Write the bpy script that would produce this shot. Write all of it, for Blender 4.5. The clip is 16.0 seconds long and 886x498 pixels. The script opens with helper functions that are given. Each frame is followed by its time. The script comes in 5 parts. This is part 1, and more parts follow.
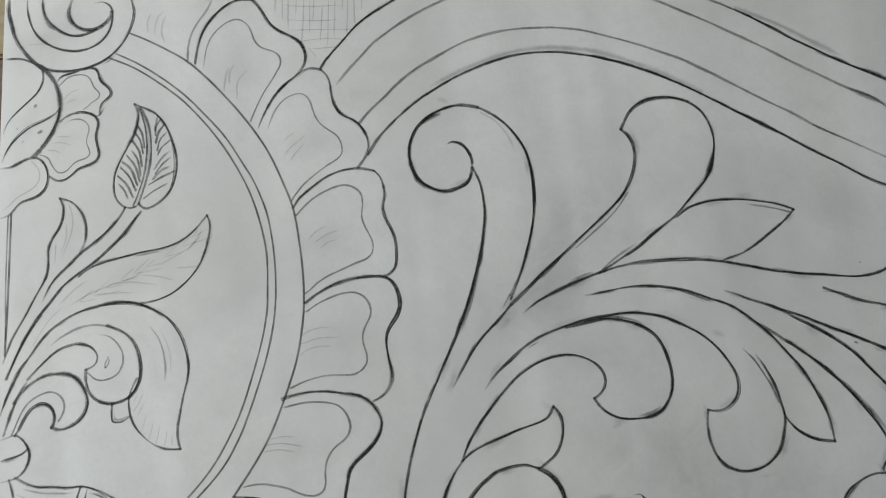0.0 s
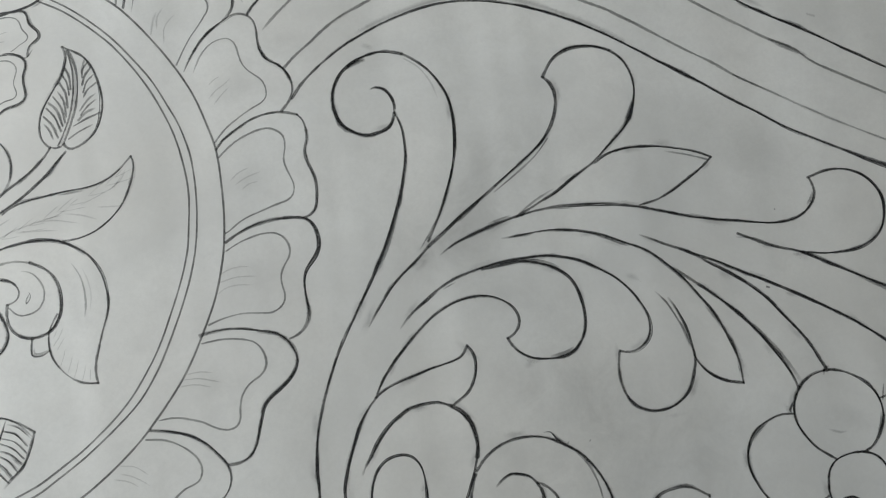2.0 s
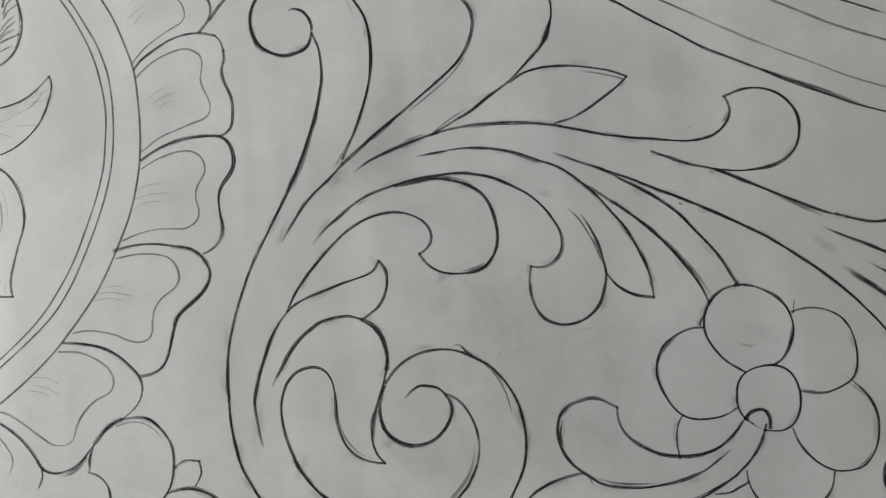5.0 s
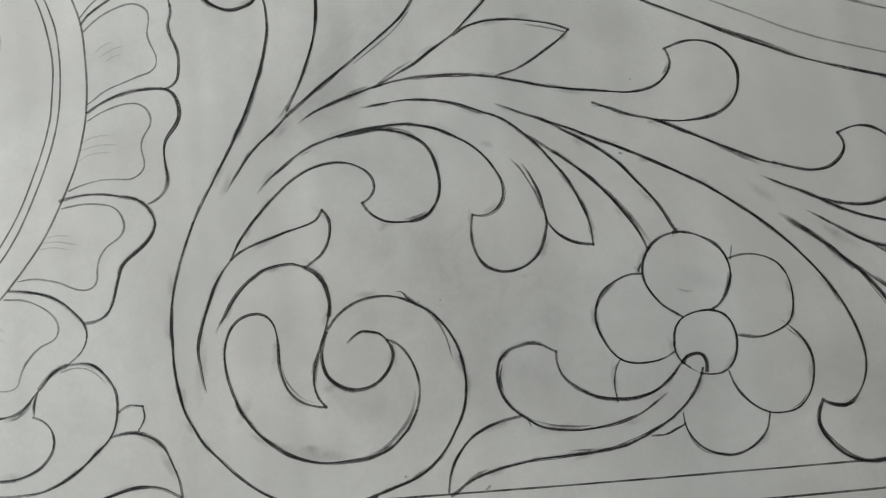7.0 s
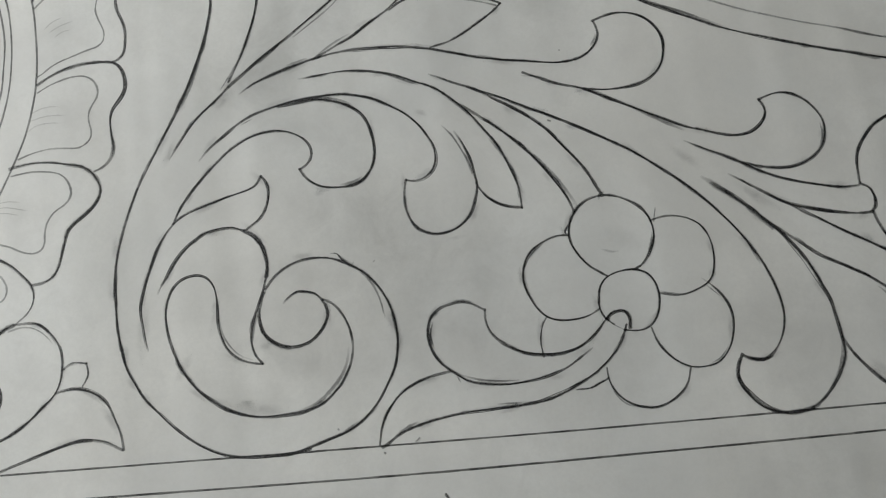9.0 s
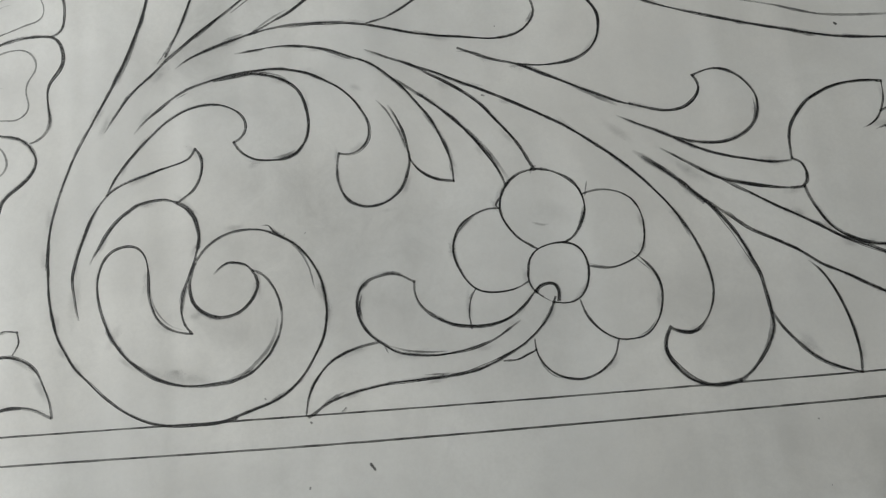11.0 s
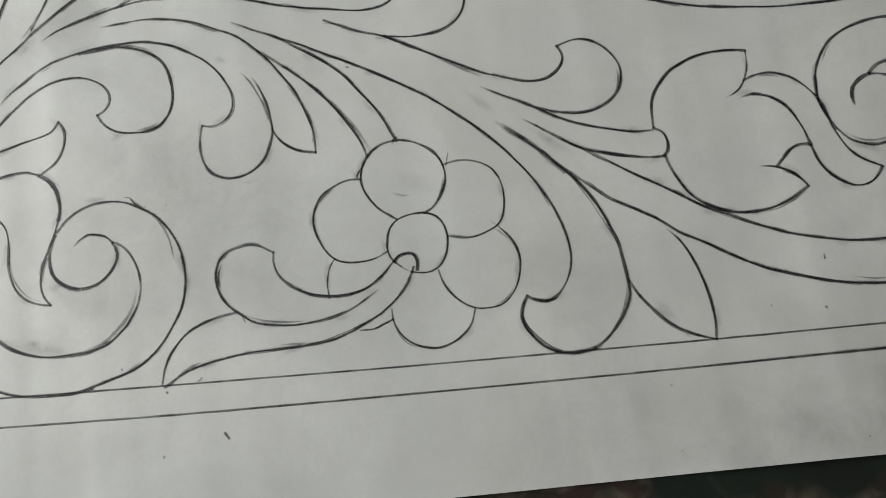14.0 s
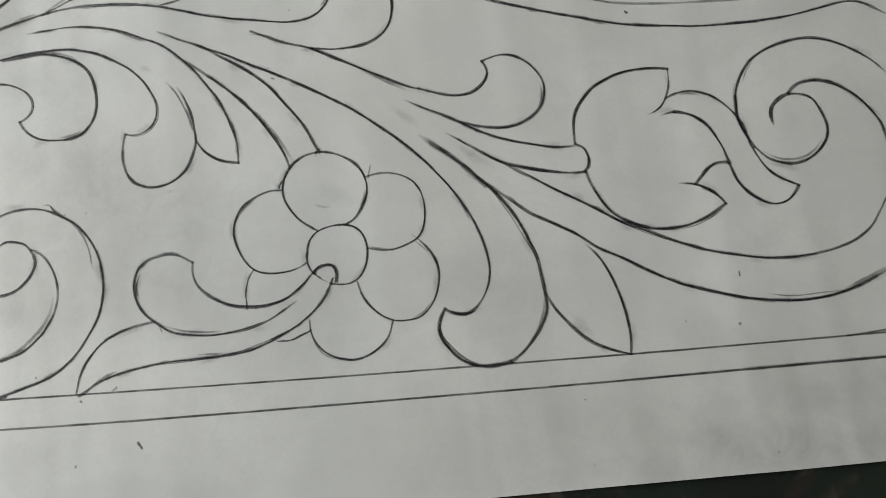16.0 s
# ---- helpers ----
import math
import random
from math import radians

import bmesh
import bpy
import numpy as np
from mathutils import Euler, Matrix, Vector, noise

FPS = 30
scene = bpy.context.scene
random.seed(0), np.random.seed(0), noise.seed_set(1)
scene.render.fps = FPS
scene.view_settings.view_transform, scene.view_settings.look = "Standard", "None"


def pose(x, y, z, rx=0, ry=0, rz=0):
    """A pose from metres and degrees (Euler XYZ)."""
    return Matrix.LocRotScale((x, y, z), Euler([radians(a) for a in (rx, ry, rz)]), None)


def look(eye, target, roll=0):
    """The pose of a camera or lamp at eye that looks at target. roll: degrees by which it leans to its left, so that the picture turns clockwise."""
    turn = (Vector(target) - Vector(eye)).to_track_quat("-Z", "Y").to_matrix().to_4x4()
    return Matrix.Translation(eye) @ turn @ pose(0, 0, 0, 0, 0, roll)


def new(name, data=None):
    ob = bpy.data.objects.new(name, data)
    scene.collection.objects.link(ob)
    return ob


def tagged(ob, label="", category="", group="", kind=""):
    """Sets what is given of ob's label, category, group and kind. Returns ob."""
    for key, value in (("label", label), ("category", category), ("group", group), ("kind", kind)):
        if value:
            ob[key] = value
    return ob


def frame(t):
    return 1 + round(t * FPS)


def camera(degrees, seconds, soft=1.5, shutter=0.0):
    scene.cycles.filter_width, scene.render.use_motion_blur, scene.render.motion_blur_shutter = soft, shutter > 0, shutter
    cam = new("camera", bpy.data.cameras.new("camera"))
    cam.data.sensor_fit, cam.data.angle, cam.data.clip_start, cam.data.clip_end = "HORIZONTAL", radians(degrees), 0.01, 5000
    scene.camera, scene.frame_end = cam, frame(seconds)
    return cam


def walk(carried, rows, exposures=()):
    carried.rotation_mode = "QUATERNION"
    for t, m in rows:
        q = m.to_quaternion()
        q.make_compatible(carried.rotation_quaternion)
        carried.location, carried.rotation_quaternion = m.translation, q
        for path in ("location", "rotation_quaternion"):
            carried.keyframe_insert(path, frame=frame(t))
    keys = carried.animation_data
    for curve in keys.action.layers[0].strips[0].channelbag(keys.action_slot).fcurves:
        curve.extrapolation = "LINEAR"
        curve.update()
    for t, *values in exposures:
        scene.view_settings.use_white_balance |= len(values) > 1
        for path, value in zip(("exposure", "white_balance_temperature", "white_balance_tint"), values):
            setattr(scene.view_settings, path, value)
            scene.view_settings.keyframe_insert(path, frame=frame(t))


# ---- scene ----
cam = camera(58.0, 16.0, soft=0.86)
PATH = [
    (0, 0.00382, -0.04516, 0.29427, 11.557, -0.880, -4.736),
    (0.5, 0.01257, -0.05023, 0.29390, 11.304, -0.894, -4.449),
    (1, 0.02156, -0.05567, 0.29385, 10.883, -0.568, -4.330),
    (1.5, 0.02781, -0.06230, 0.29430, 11.199, -0.782, -4.194),
    (2, 0.03262, -0.06738, 0.29515, 11.125, -1.013, -4.175),
    (2.5, 0.03668, -0.07306, 0.29735, 11.292, -0.930, -4.112),
    (3, 0.04214, -0.07859, 0.29825, 11.155, -0.393, -4.105),
    (3.5, 0.04738, -0.08463, 0.29545, 11.077, -0.891, -4.111),
    (4, 0.05274, -0.08908, 0.29323, 10.795, -0.766, -3.989),
    (6.5, 0.08219, -0.11573, 0.29125, 10.766, -0.231, -4.404),
    (7, 0.08474, -0.12049, 0.29191, 10.886, -0.631, -4.427),
    (7.5, 0.09043, -0.12391, 0.29385, 10.922, -0.398, -4.553),
    (8, 0.09711, -0.12819, 0.29700, 11.126, -0.327, -4.652),
    (8.5, 0.10388, -0.13467, 0.29986, 11.442, 0.001, -4.575),
    (9, 0.11002, -0.14182, 0.30012, 11.501, -0.285, -4.689),
    (11.5, 0.14707, -0.16152, 0.29832, 12.221, 0.427, -4.293),
    (12, 0.15783, -0.16498, 0.29858, 11.972, 0.955, -4.269),
    (12.5, 0.16796, -0.16657, 0.29802, 11.510, 0.530, -4.290),
    (13, 0.17565, -0.16918, 0.29787, 11.851, 0.246, -4.596),
    (13.5, 0.18300, -0.16995, 0.29808, 11.683, 0.281, -4.772),
    (14, 0.18952, -0.17061, 0.29796, 11.611, 0.004, -4.715),
    (14.5, 0.19669, -0.17331, 0.29751, 11.912, 0.117, -4.738),
    (15, 0.20218, -0.17034, 0.29857, 11.619, -0.461, -4.486),
    (15.5, 0.20805, -0.17116, 0.29858, 12.017, -0.863, -4.232),
    (16, 0.21475, -0.17047, 0.30032, 12.050, -1.169, -4.158),
]
EXPOSURES = [(0, 0.05, 6300, 8.5), (4, 0.03, 6440, 8.5), (7, 0.13, 6490, 9), (9, 0.20, 6510, 9), (11.5, 0.34, 6530, 9), (12.5, 0.385, 6540, 9), (14.5, 0.43, 6550, 9), (16, 0.49, 6540, 9)]
walk(cam, [(t, pose(x, y, z, tilt, lean, turn)) for t, x, y, z, tilt, lean, turn in PATH], EXPOSURES)


# ---- light ----
world = bpy.data.worlds.new("daylight")
scene.world = world
world.use_nodes = True
sky = world.node_tree.nodes.new("ShaderNodeTexSky")
sky.sky_type = 'NISHITA'
sky.sun_disc = False
sky.sun_elevation, sky.sun_rotation = radians(38), radians(250)
world.node_tree.links.new(sky.outputs[0], world.node_tree.nodes["Background"].inputs[0])
world.node_tree.nodes["Background"].inputs[1].default_value = 0.1


def window_light(name, eye, target, width, height, watts, colour):
    data = bpy.data.lights.new(name, 'AREA')
    data.shape, data.size, data.size_y, data.energy, data.color = 'RECTANGLE', width, height, watts, colour
    lamp = new(name, data)
    lamp.matrix_world = look(eye, target)
    return lamp


# the sky's light in the opening of the window
window_light("window_daylight", (-1.03, 0.30, 0.72), (0.15, 0.0, 0.0), 1.15, 0.95, 15.8, (0.985, 0.99, 0.96))


# ---- materials ----
class Nodes:
    """A short hand for building one material's node tree."""

    def __init__(self, name, rough=0.7, metal=0.0):
        self.mat = bpy.data.materials.new(name)
        self.mat.use_nodes = True
        self.tree = self.mat.node_tree
        self.bsdf = self.tree.nodes["Principled BSDF"]
        self.out = self.tree.nodes["Material Output"]
        self.bsdf.inputs["Roughness"].default_value = rough
        self.bsdf.inputs["Metallic"].default_value = metal
        self.where = self.add("ShaderNodeTexCoord").outputs["Object"]

    def add(self, kind):
        return self.tree.nodes.new(kind)

    def link(self, a, b):
        self.tree.links.new(a, b)

    def stretched(self, sx, sy, sz):
        n = self.add("ShaderNodeMapping")
        n.inputs["Scale"].default_value = (sx, sy, sz)
        self.link(self.where, n.inputs["Vector"])
        return n.outputs[0]

    def noise(self, scale, detail=3.0, rough=0.55, where=None, distort=0.0):
        n = self.add("ShaderNodeTexNoise")
        n.inputs["Scale"].default_value, n.inputs["Detail"].default_value = scale, detail
        n.inputs["Roughness"].default_value, n.inputs["Distortion"].default_value = rough, distort
        self.link(where or self.where, n.inputs["Vector"])
        return n.outputs["Fac"]

    def ramp(self, value, *stops):
        n = self.add("ShaderNodeValToRGB")
        ramp = n.color_ramp
        while len(ramp.elements) < len(stops):
            ramp.elements.new(0.5)
        for e, (at, c) in zip(ramp.elements, stops):
            e.position = at
            e.color = (c, c, c, 1) if isinstance(c, float) else (*c, 1)
        self.link(value, n.inputs[0])
        return n.outputs[0]

    def mix(self, fac, a, b, blend='MIX'):
        n = self.add("ShaderNodeMix")
        n.data_type, n.blend_type = 'RGBA', blend
        for slot, v in ((0, fac), (6, a), (7, b)):
            if isinstance(v, (int, float)):
                n.inputs[slot].default_value = v
            elif isinstance(v, tuple):
                n.inputs[slot].default_value = (*v, 1)
            else:
                self.link(v, n.inputs[slot])
        return n.outputs[2]

    def math(self, op, a, b=0.0):
        n = self.add("ShaderNodeMath")
        n.operation = op
        for slot, v in ((0, a), (1, b)):
            if isinstance(v, (int, float)):
                n.inputs[slot].default_value = v
            else:
                self.link(v, n.inputs[slot])
        return n.outputs[0]

    def colour(self, socket):
        self.link(socket, self.bsdf.inputs["Base Color"])
        return self

    def bump(self, height, strength, distance):
        n = self.add("ShaderNodeBump")
        n.inputs["Strength"].default_value, n.inputs["Distance"].default_value = strength, distance
        self.link(height, n.inputs["Height"])
        self.link(n.outputs[0], self.bsdf.inputs["Normal"])
        return self


def paper_material():
    n = Nodes("drawing_paper", 0.44)
    # graphite dust rubbed about by the hand, cloudy and streaked, over a plain white sheet
    cloud = n.ramp(n.noise(13.0, 4.0, 0.55, distort=0.6), (0.42, 0.0), (0.72, 1.0))
    rubbed = n.ramp(n.noise(9.0, 3.0, 0.6, n.stretched(1.0, 2.4, 1.0)), (0.45, 0.0), (0.75, 1.0))
    fleck = n.ramp(n.noise(620.0, 2.0, 0.7), (0.35, 0.0), (0.75, 1.0))
    base = n.mix(cloud, (0.82, 0.825, 0.805), (0.70, 0.705, 0.69))
    base = n.mix(n.math('MULTIPLY', rubbed, 0.4), base, (0.64, 0.64, 0.625))
    tint = n.ramp(n.noise(7.0, 3.0, 0.55, distort=0.9), (0.4, 0.0), (0.62, 1.0))
    base = n.mix(n.math('MULTIPLY', tint, 0.5), base, n.mix(1.0, base, (1.0, 0.975, 0.945), 'MULTIPLY'))
    mottle = n.ramp(n.noise(105.0, 3.0, 0.6, distort=0.4), (0.48, 0.0), (0.68, 1.0))
    base = n.mix(n.math('MULTIPLY', mottle, 0.22), base, (0.66, 0.655, 0.635))
    base = n.mix(n.math('MULTIPLY', fleck, 0.2), base, (0.62, 0.62, 0.60))
    # the sheet's grey patches: graphite dust together with shade painted into the colour
    dust_shade_attr = n.add("ShaderNodeAttribute")
    dust_shade_attr.attribute_name = "graphite_dust_shade"
    uneven = n.ramp(n.noise(60.0, 6.0, 0.65, distort=0.8), (0.28, 0.45), (0.72, 1.45))
    base = n.mix(n.math('MULTIPLY', dust_shade_attr.outputs["Fac"], uneven), base, (0.166, 0.164, 0.156))
    n.colour(base)
    fine = n.math('ADD', n.noise(1800.0, 3.0, 0.6), n.math('MULTIPLY', n.noise(90.0, 2.0), 2.0))
    return n.bump(fine, 0.25, 0.00006).mat


def graphite_material(name, colour, cover, grain, core=0.5):
    """Pencil: graphite caught on the paper's tooth, thinner towards the edges of the line."""
    n = Nodes(name, 0.48)
    n.bsdf.inputs["Base Color"].default_value = (*colour, 1)
    uv = n.add("ShaderNodeUVMap")
    uv.uv_map = "line"
    split = n.add("ShaderNodeSeparateXYZ")
    n.link(uv.outputs[0], split.inputs[0])
    across = n.math('ABSOLUTE', n.math('SUBTRACT', n.math('MULTIPLY', split.outputs[1], 2.0), 1.0))
    body = n.ramp(across, (core, 1.0), (1.0, 0.0))
    weight = n.add("ShaderNodeUVMap")
    weight.uv_map = "pressure"
    weighed = n.add("ShaderNodeSeparateXYZ")
    n.link(weight.outputs[0], weighed.inputs[0])
    body = n.math('MULTIPLY', body, weighed.outputs[0])
    tooth = n.ramp(n.noise(2600.0, 2.0, 0.65), (0.5 - grain, 1.0), (0.5 + 0.35 * grain + 0.1, 0.5))
    press = n.ramp(n.noise(120.0, 2.0, 0.5), (0.32, 0.62), (0.62, 1.0))
    cover_now = n.math('MULTIPLY', n.math('MULTIPLY', body, tooth), n.math('MULTIPLY', press, cover))
    clear = n.add("ShaderNodeBsdfTransparent")
    mixed = n.add("ShaderNodeMixShader")
    n.link(cover_now, mixed.inputs[0])
    n.link(clear.outputs[0], mixed.inputs[1])
    n.link(n.bsdf.outputs[0], mixed.inputs[2])
    n.link(mixed.outputs[0], n.out.inputs[0])
    return n.mat


def rub_material():
    """Graphite dragged off a line by the hand: thin, cloudy, without edges."""
    n = Nodes("graphite_rub", 0.7)
    n.bsdf.inputs["Base Color"].default_value = (0.16, 0.16, 0.165, 1)
    uv = n.add("ShaderNodeUVMap")
    uv.uv_map = "line"
    split = n.add("ShaderNodeSeparateXYZ")
    n.link(uv.outputs[0], split.inputs[0])
    across = split.outputs[1]
    body = n.add("ShaderNodeMapRange")
    body.interpolation_type = 'SMOOTHERSTEP'
    for slot, v in enumerate((1.0, 0.0, 0.0, 1.0)):
        body.inputs[slot + 1].default_value = v
    n.link(across, body.inputs[0])
    cloud = n.ramp(n.noise(150.0, 5.0, 0.6, distort=0.8), (0.3, 0.15), (0.7, 1.0))
    thick = n.math('MULTIPLY', body.outputs[0], n.math('MULTIPLY', cloud, 0.26))
    clear = n.add("ShaderNodeBsdfTransparent")
    mixed = n.add("ShaderNodeMixShader")
    n.link(thick, mixed.inputs[0])
    n.link(clear.outputs[0], mixed.inputs[1])
    n.link(n.bsdf.outputs[0], mixed.inputs[2])
    n.link(mixed.outputs[0], n.out.inputs[0])
    return n.mat


def wood_material(name, light, dark):
    n = Nodes(name, 0.55)
    grain = n.noise(38.0, 5.0, 0.6, n.stretched(1.0, 9.0, 9.0), 0.4)
    fine = n.noise(300.0, 3.0, 0.6, n.stretched(0.4, 6.0, 6.0))
    n.colour(n.mix(n.math('MULTIPLY', fine, 0.4), n.ramp(grain, (0.3, light), (0.7, dark)), dark))
    return n.bump(fine, 0.3, 0.0005).mat


def cloth_material():
    n = Nodes("printed_cloth", 0.9)
    where = n.stretched(1.0, 1.0, 1.0)
    patch = n.ramp(n.noise(17.0, 2.0, 0.5, where, 0.8), (0.53, 0.0), (0.66, 1.0))
    petals = n.ramp(n.noise(46.0, 2.0, 0.5, where, 1.2), (0.42, (0.030, 0.016, 0.011)), (0.6, (0.115, 0.095, 0.066)))
    ground = n.ramp(n.noise(28.0, 3.0), (0.35, (0.0035, 0.007, 0.004)), (0.7, (0.010, 0.021, 0.012)))
    cloth = n.mix(patch, ground, petals)
    lint = n.ramp(n.noise(900.0, 2.0, 0.7), (0.74, 0.0), (0.80, 1.0))
    n.colour(n.mix(n.math('MULTIPLY', lint, 0.1), cloth, (0.2, 0.2, 0.18)))
    return n.bump(n.noise(1400.0, 3.0, 0.7), 0.6, 0.0005).mat


def plaster_material(name, colour):
    n = Nodes(name, 0.9)
    n.colour(n.mix(n.noise(3.0, 4.0), colour, tuple(0.86 * c for c in colour)))
    return n.bump(n.noise(160.0, 3.0), 0.3, 0.001).mat


PAPER = paper_material()
GRAPHITE = [graphite_material("graphite_heavy", (0.024, 0.0245, 0.026), 1.0, 0.14),
            graphite_material("graphite_firm", (0.034, 0.035, 0.037), 0.97, 0.18),
            graphite_material("graphite_light", (0.05, 0.051, 0.054), 0.72, 0.28),
            graphite_material("graphite_faint", (0.10, 0.102, 0.106), 0.38, 0.34, 0.12),
            rub_material()]
PALE_WOOD = wood_material("pale_wood", (0.44, 0.36, 0.22), (0.30, 0.22, 0.12))
DARK_WOOD = wood_material("dark_wood", (0.19, 0.125, 0.08), (0.09, 0.055, 0.034))
CLOTH = cloth_material()
WALL = plaster_material("wall_paint", (0.62, 0.63, 0.60))
CEILING = plaster_material("ceiling_paint", (0.74, 0.74, 0.72))
FLOOR = plaster_material("cement_floor", (0.24, 0.23, 0.22))
FRAME = plaster_material("window_paint", (0.70, 0.70, 0.68))


# ---- meshes ----
def mesh_of(name, bm, material, smooth=False):
    data = bpy.data.meshes.new(name)
    bm.to_mesh(data)
    bm.free()
    data.materials.append(material)
    if smooth:
        data.shade_smooth()
    return data


def part(name, bm, material, parent=None, label="", smooth=False):
    ob = new(name, mesh_of(name, bm, material, smooth))
    ob.parent = parent
    return tagged(ob, label)


def box(bm, lo, hi, bevel=0.0):
    """A box between two corners, its edges rounded by bevel."""
    made = bmesh.ops.create_cube(bm, size=1.0)
    size = [b - a for a, b in zip(lo, hi)]
    mid = [(a + b) / 2 for a, b in zip(lo, hi)]
    for v in made["verts"]:
        v.co = Vector([m + s * c for m, s, c in zip(mid, size, v.co)])
    if bevel:
        edges = list({e for v in made["verts"] for e in v.link_edges})
        bmesh.ops.bevel(bm, geom=edges, offset=bevel, segments=2, affect='EDGES')
    return bm


# ---- the room ----
TABLE_TOP = -0.0012
FLOOR_Z = -0.75
LEFT, RIGHT, NEAR, FAR, TOP = -1.07, 2.6, -2.2, 1.8, 1.85


def room():
    tagged(part("floor", box(bmesh.new(), (LEFT - 0.1, NEAR - 0.1, FLOOR_Z - 0.1), (RIGHT + 0.1, FAR + 0.1, FLOOR_Z)), FLOOR),
           "plain grey cement floor", "floor", kind="structure")
    tagged(part("ceiling", box(bmesh.new(), (LEFT - 0.1, NEAR - 0.1, TOP), (RIGHT + 0.1, FAR + 0.1, TOP + 0.1)), CEILING),
           "plain white ceiling", "ceiling", kind="structure")
    walls = (("wall_north", (LEFT - 0.1, FAR, FLOOR_Z), (RIGHT + 0.1, FAR + 0.1, TOP)),
             ("wall_south", (LEFT - 0.1, NEAR - 0.1, FLOOR_Z), (RIGHT + 0.1, NEAR, TOP)),
             ("wall_east", (RIGHT, NEAR, FLOOR_Z), (RIGHT + 0.1, FAR, TOP)))
    for name, lo, hi in walls:
        tagged(part(name, box(bmesh.new(), lo, hi), WALL), "plain painted wall", "wall", kind="structure")
    # the wall with the window: four pieces round the opening
    bm = bmesh.new()
    y0, y1, z0, z1 = -0.35, 0.95, 0.15, 1.25
    box(bm, (LEFT - 0.1, NEAR, FLOOR_Z), (LEFT, FAR, z0))
    box(bm, (LEFT - 0.1, NEAR, z1), (LEFT, FAR, TOP))
    box(bm, (LEFT - 0.1, NEAR, z0), (LEFT, y0, z1))
    box(bm, (LEFT - 0.1, y1, z0), (LEFT, FAR, z1))
    tagged(part("wall_west", bm, WALL), "plain painted wall with a window", "wall", kind="structure")
    window = tagged(new("window_1"), "white painted window in the wall", "window", kind="structure")
    window.location = (LEFT - 0.05, 0.30, z0)
    for name, lo, hi in (("window_sill", (-0.06, -0.65, -0.0), (0.06, 0.65, 0.04)), ("window_frame", (-0.03, -0.65, 1.06), (0.03, 0.65, 1.1)),
                         ("window_frame", (-0.03, -0.65, 0.04), (0.03, -0.61, 1.06)), ("window_frame", (-0.03, 0.61, 0.04), (0.03, 0.65, 1.06))):
        part(name, box(bmesh.new(), lo, hi, 0.004), FRAME, window)


def work_table():
    """A table of boards; the sheet hangs off none of them."""
    table = tagged(new("work_table"), "wooden work table of pale and dark boards", "table")
    table.location = (0.2, 0.0, FLOOR_Z)
    top = TABLE_TOP - FLOOR_Z
    for y0, y1, wood in ((-0.42, -0.165, DARK_WOOD), (-0.163, 0.1045, DARK_WOOD), (0.1055, 0.30, PALE_WOOD), (0.302, 0.52, PALE_WOOD)):
        part("board", box(bmesh.new(), (-0.75, y0, top - 0.028), (0.85, y1, top), 0.0012), wood, table,
             "pale wooden board" if wood is PALE_WOOD else "dark stained board")
    for x in (-0.68, 0.78):
        for y in (-0.36, 0.46):
            part("leg", box(bmesh.new(), (x - 0.03, y - 0.03, 0.0), (x + 0.03, y + 0.03, top - 0.028), 0.004), DARK_WOOD, table)
    part("apron", box(bmesh.new(), (-0.65, -0.37, top - 0.11), (0.75, -0.345, top - 0.028), 0.002), DARK_WOOD, table)
    part("apron", box(bmesh.new(), (-0.65, 0.445, top - 0.11), (0.75, 0.47, top - 0.028), 0.002), DARK_WOOD, table)


def table_cloth():
    """A dark printed cloth, folded flat under the lower edge of the sheet."""
    bm = bmesh.new()
    cols, rows = 90, 30
    grid = []
    for j in range(rows + 1):
        line = []
        for i in range(cols + 1):
            x, y = -0.5 + 1.5 * i / cols, -0.415 + 0.24 * j / rows
            sink = max(0.0, min(1.0, (-0.185 - y) / 0.02))
            z = TABLE_TOP + 0.0008 + sink * 0.0012 * (noise.noise((x * 14, y * 22, 3.1)) - 0.6)
            line.append(bm.verts.new((x, y, max(z, TABLE_TOP + 0.0002))))
        grid.append(line)
    for j in range(rows):
        for i in range(cols):
            bm.faces.new((grid[j][i], grid[j][i + 1], grid[j + 1][i + 1], grid[j + 1][i]))
    tagged(part("table_cloth", bm, CLOTH, None, "", True), "dark green cloth with brown print under the paper", "cloth")


# ---- the sheet and its drawing ----
def relief(x, y):
    """The gentle waves of a large sheet lying loose on boards, in metres."""
    wave = 0.00022 * math.sin(x * 61 + 2.1 * math.sin(y * 19)) + 0.00016 * math.sin(x * 23 - y * 31 + 1.0)
    cockle = 0.00047 * noise.noise((x * 45 + y * 3, y * 5, 0.4)) + 0.00015 * noise.noise((x * 115 + y * 7, y * 7, 7.0))
    return 0.0005 + wave + cockle


# ---- graphite dust and painted shade on the sheet ----
DUST_SHADES = []


def dust_shade(x, y, long, short, turn, amount=0.09):
    """Greys the sheet in a soft patch, wiped graphite dust and painted shade alike (millimetres, degrees)."""
    DUST_SHADES.append((x, y, long, short, radians(turn), amount))


# faint patches: rubbed graphite, and soft shade painted over the middle of the spray
dust_shade(-127, 30, 15, 4, 81)
dust_shade(-98, 16, 24, 6, 22)
dust_shade(-94, -20, 23, 5, -80)
dust_shade(-99, 60, 14, 4, 66)
dust_shade(-62, 94, 14, 7, 66)
dust_shade(-37, 63, 14, 6, 48)
dust_shade(-27, 24, 13, 6, 30)
dust_shade(-28, -16, 13, 6, 11)
dust_shade(-44, -53, 13, 6, 9)
dust_shade(-140, 77, 13, 4, 56)
dust_shade(-123, 86, 9, 4, 22)
dust_shade(-125, 68, 8, 4, 25)
dust_shade(68, 35, 26, 12, -97)
dust_shade(-3, 20, 29, 10, -96)
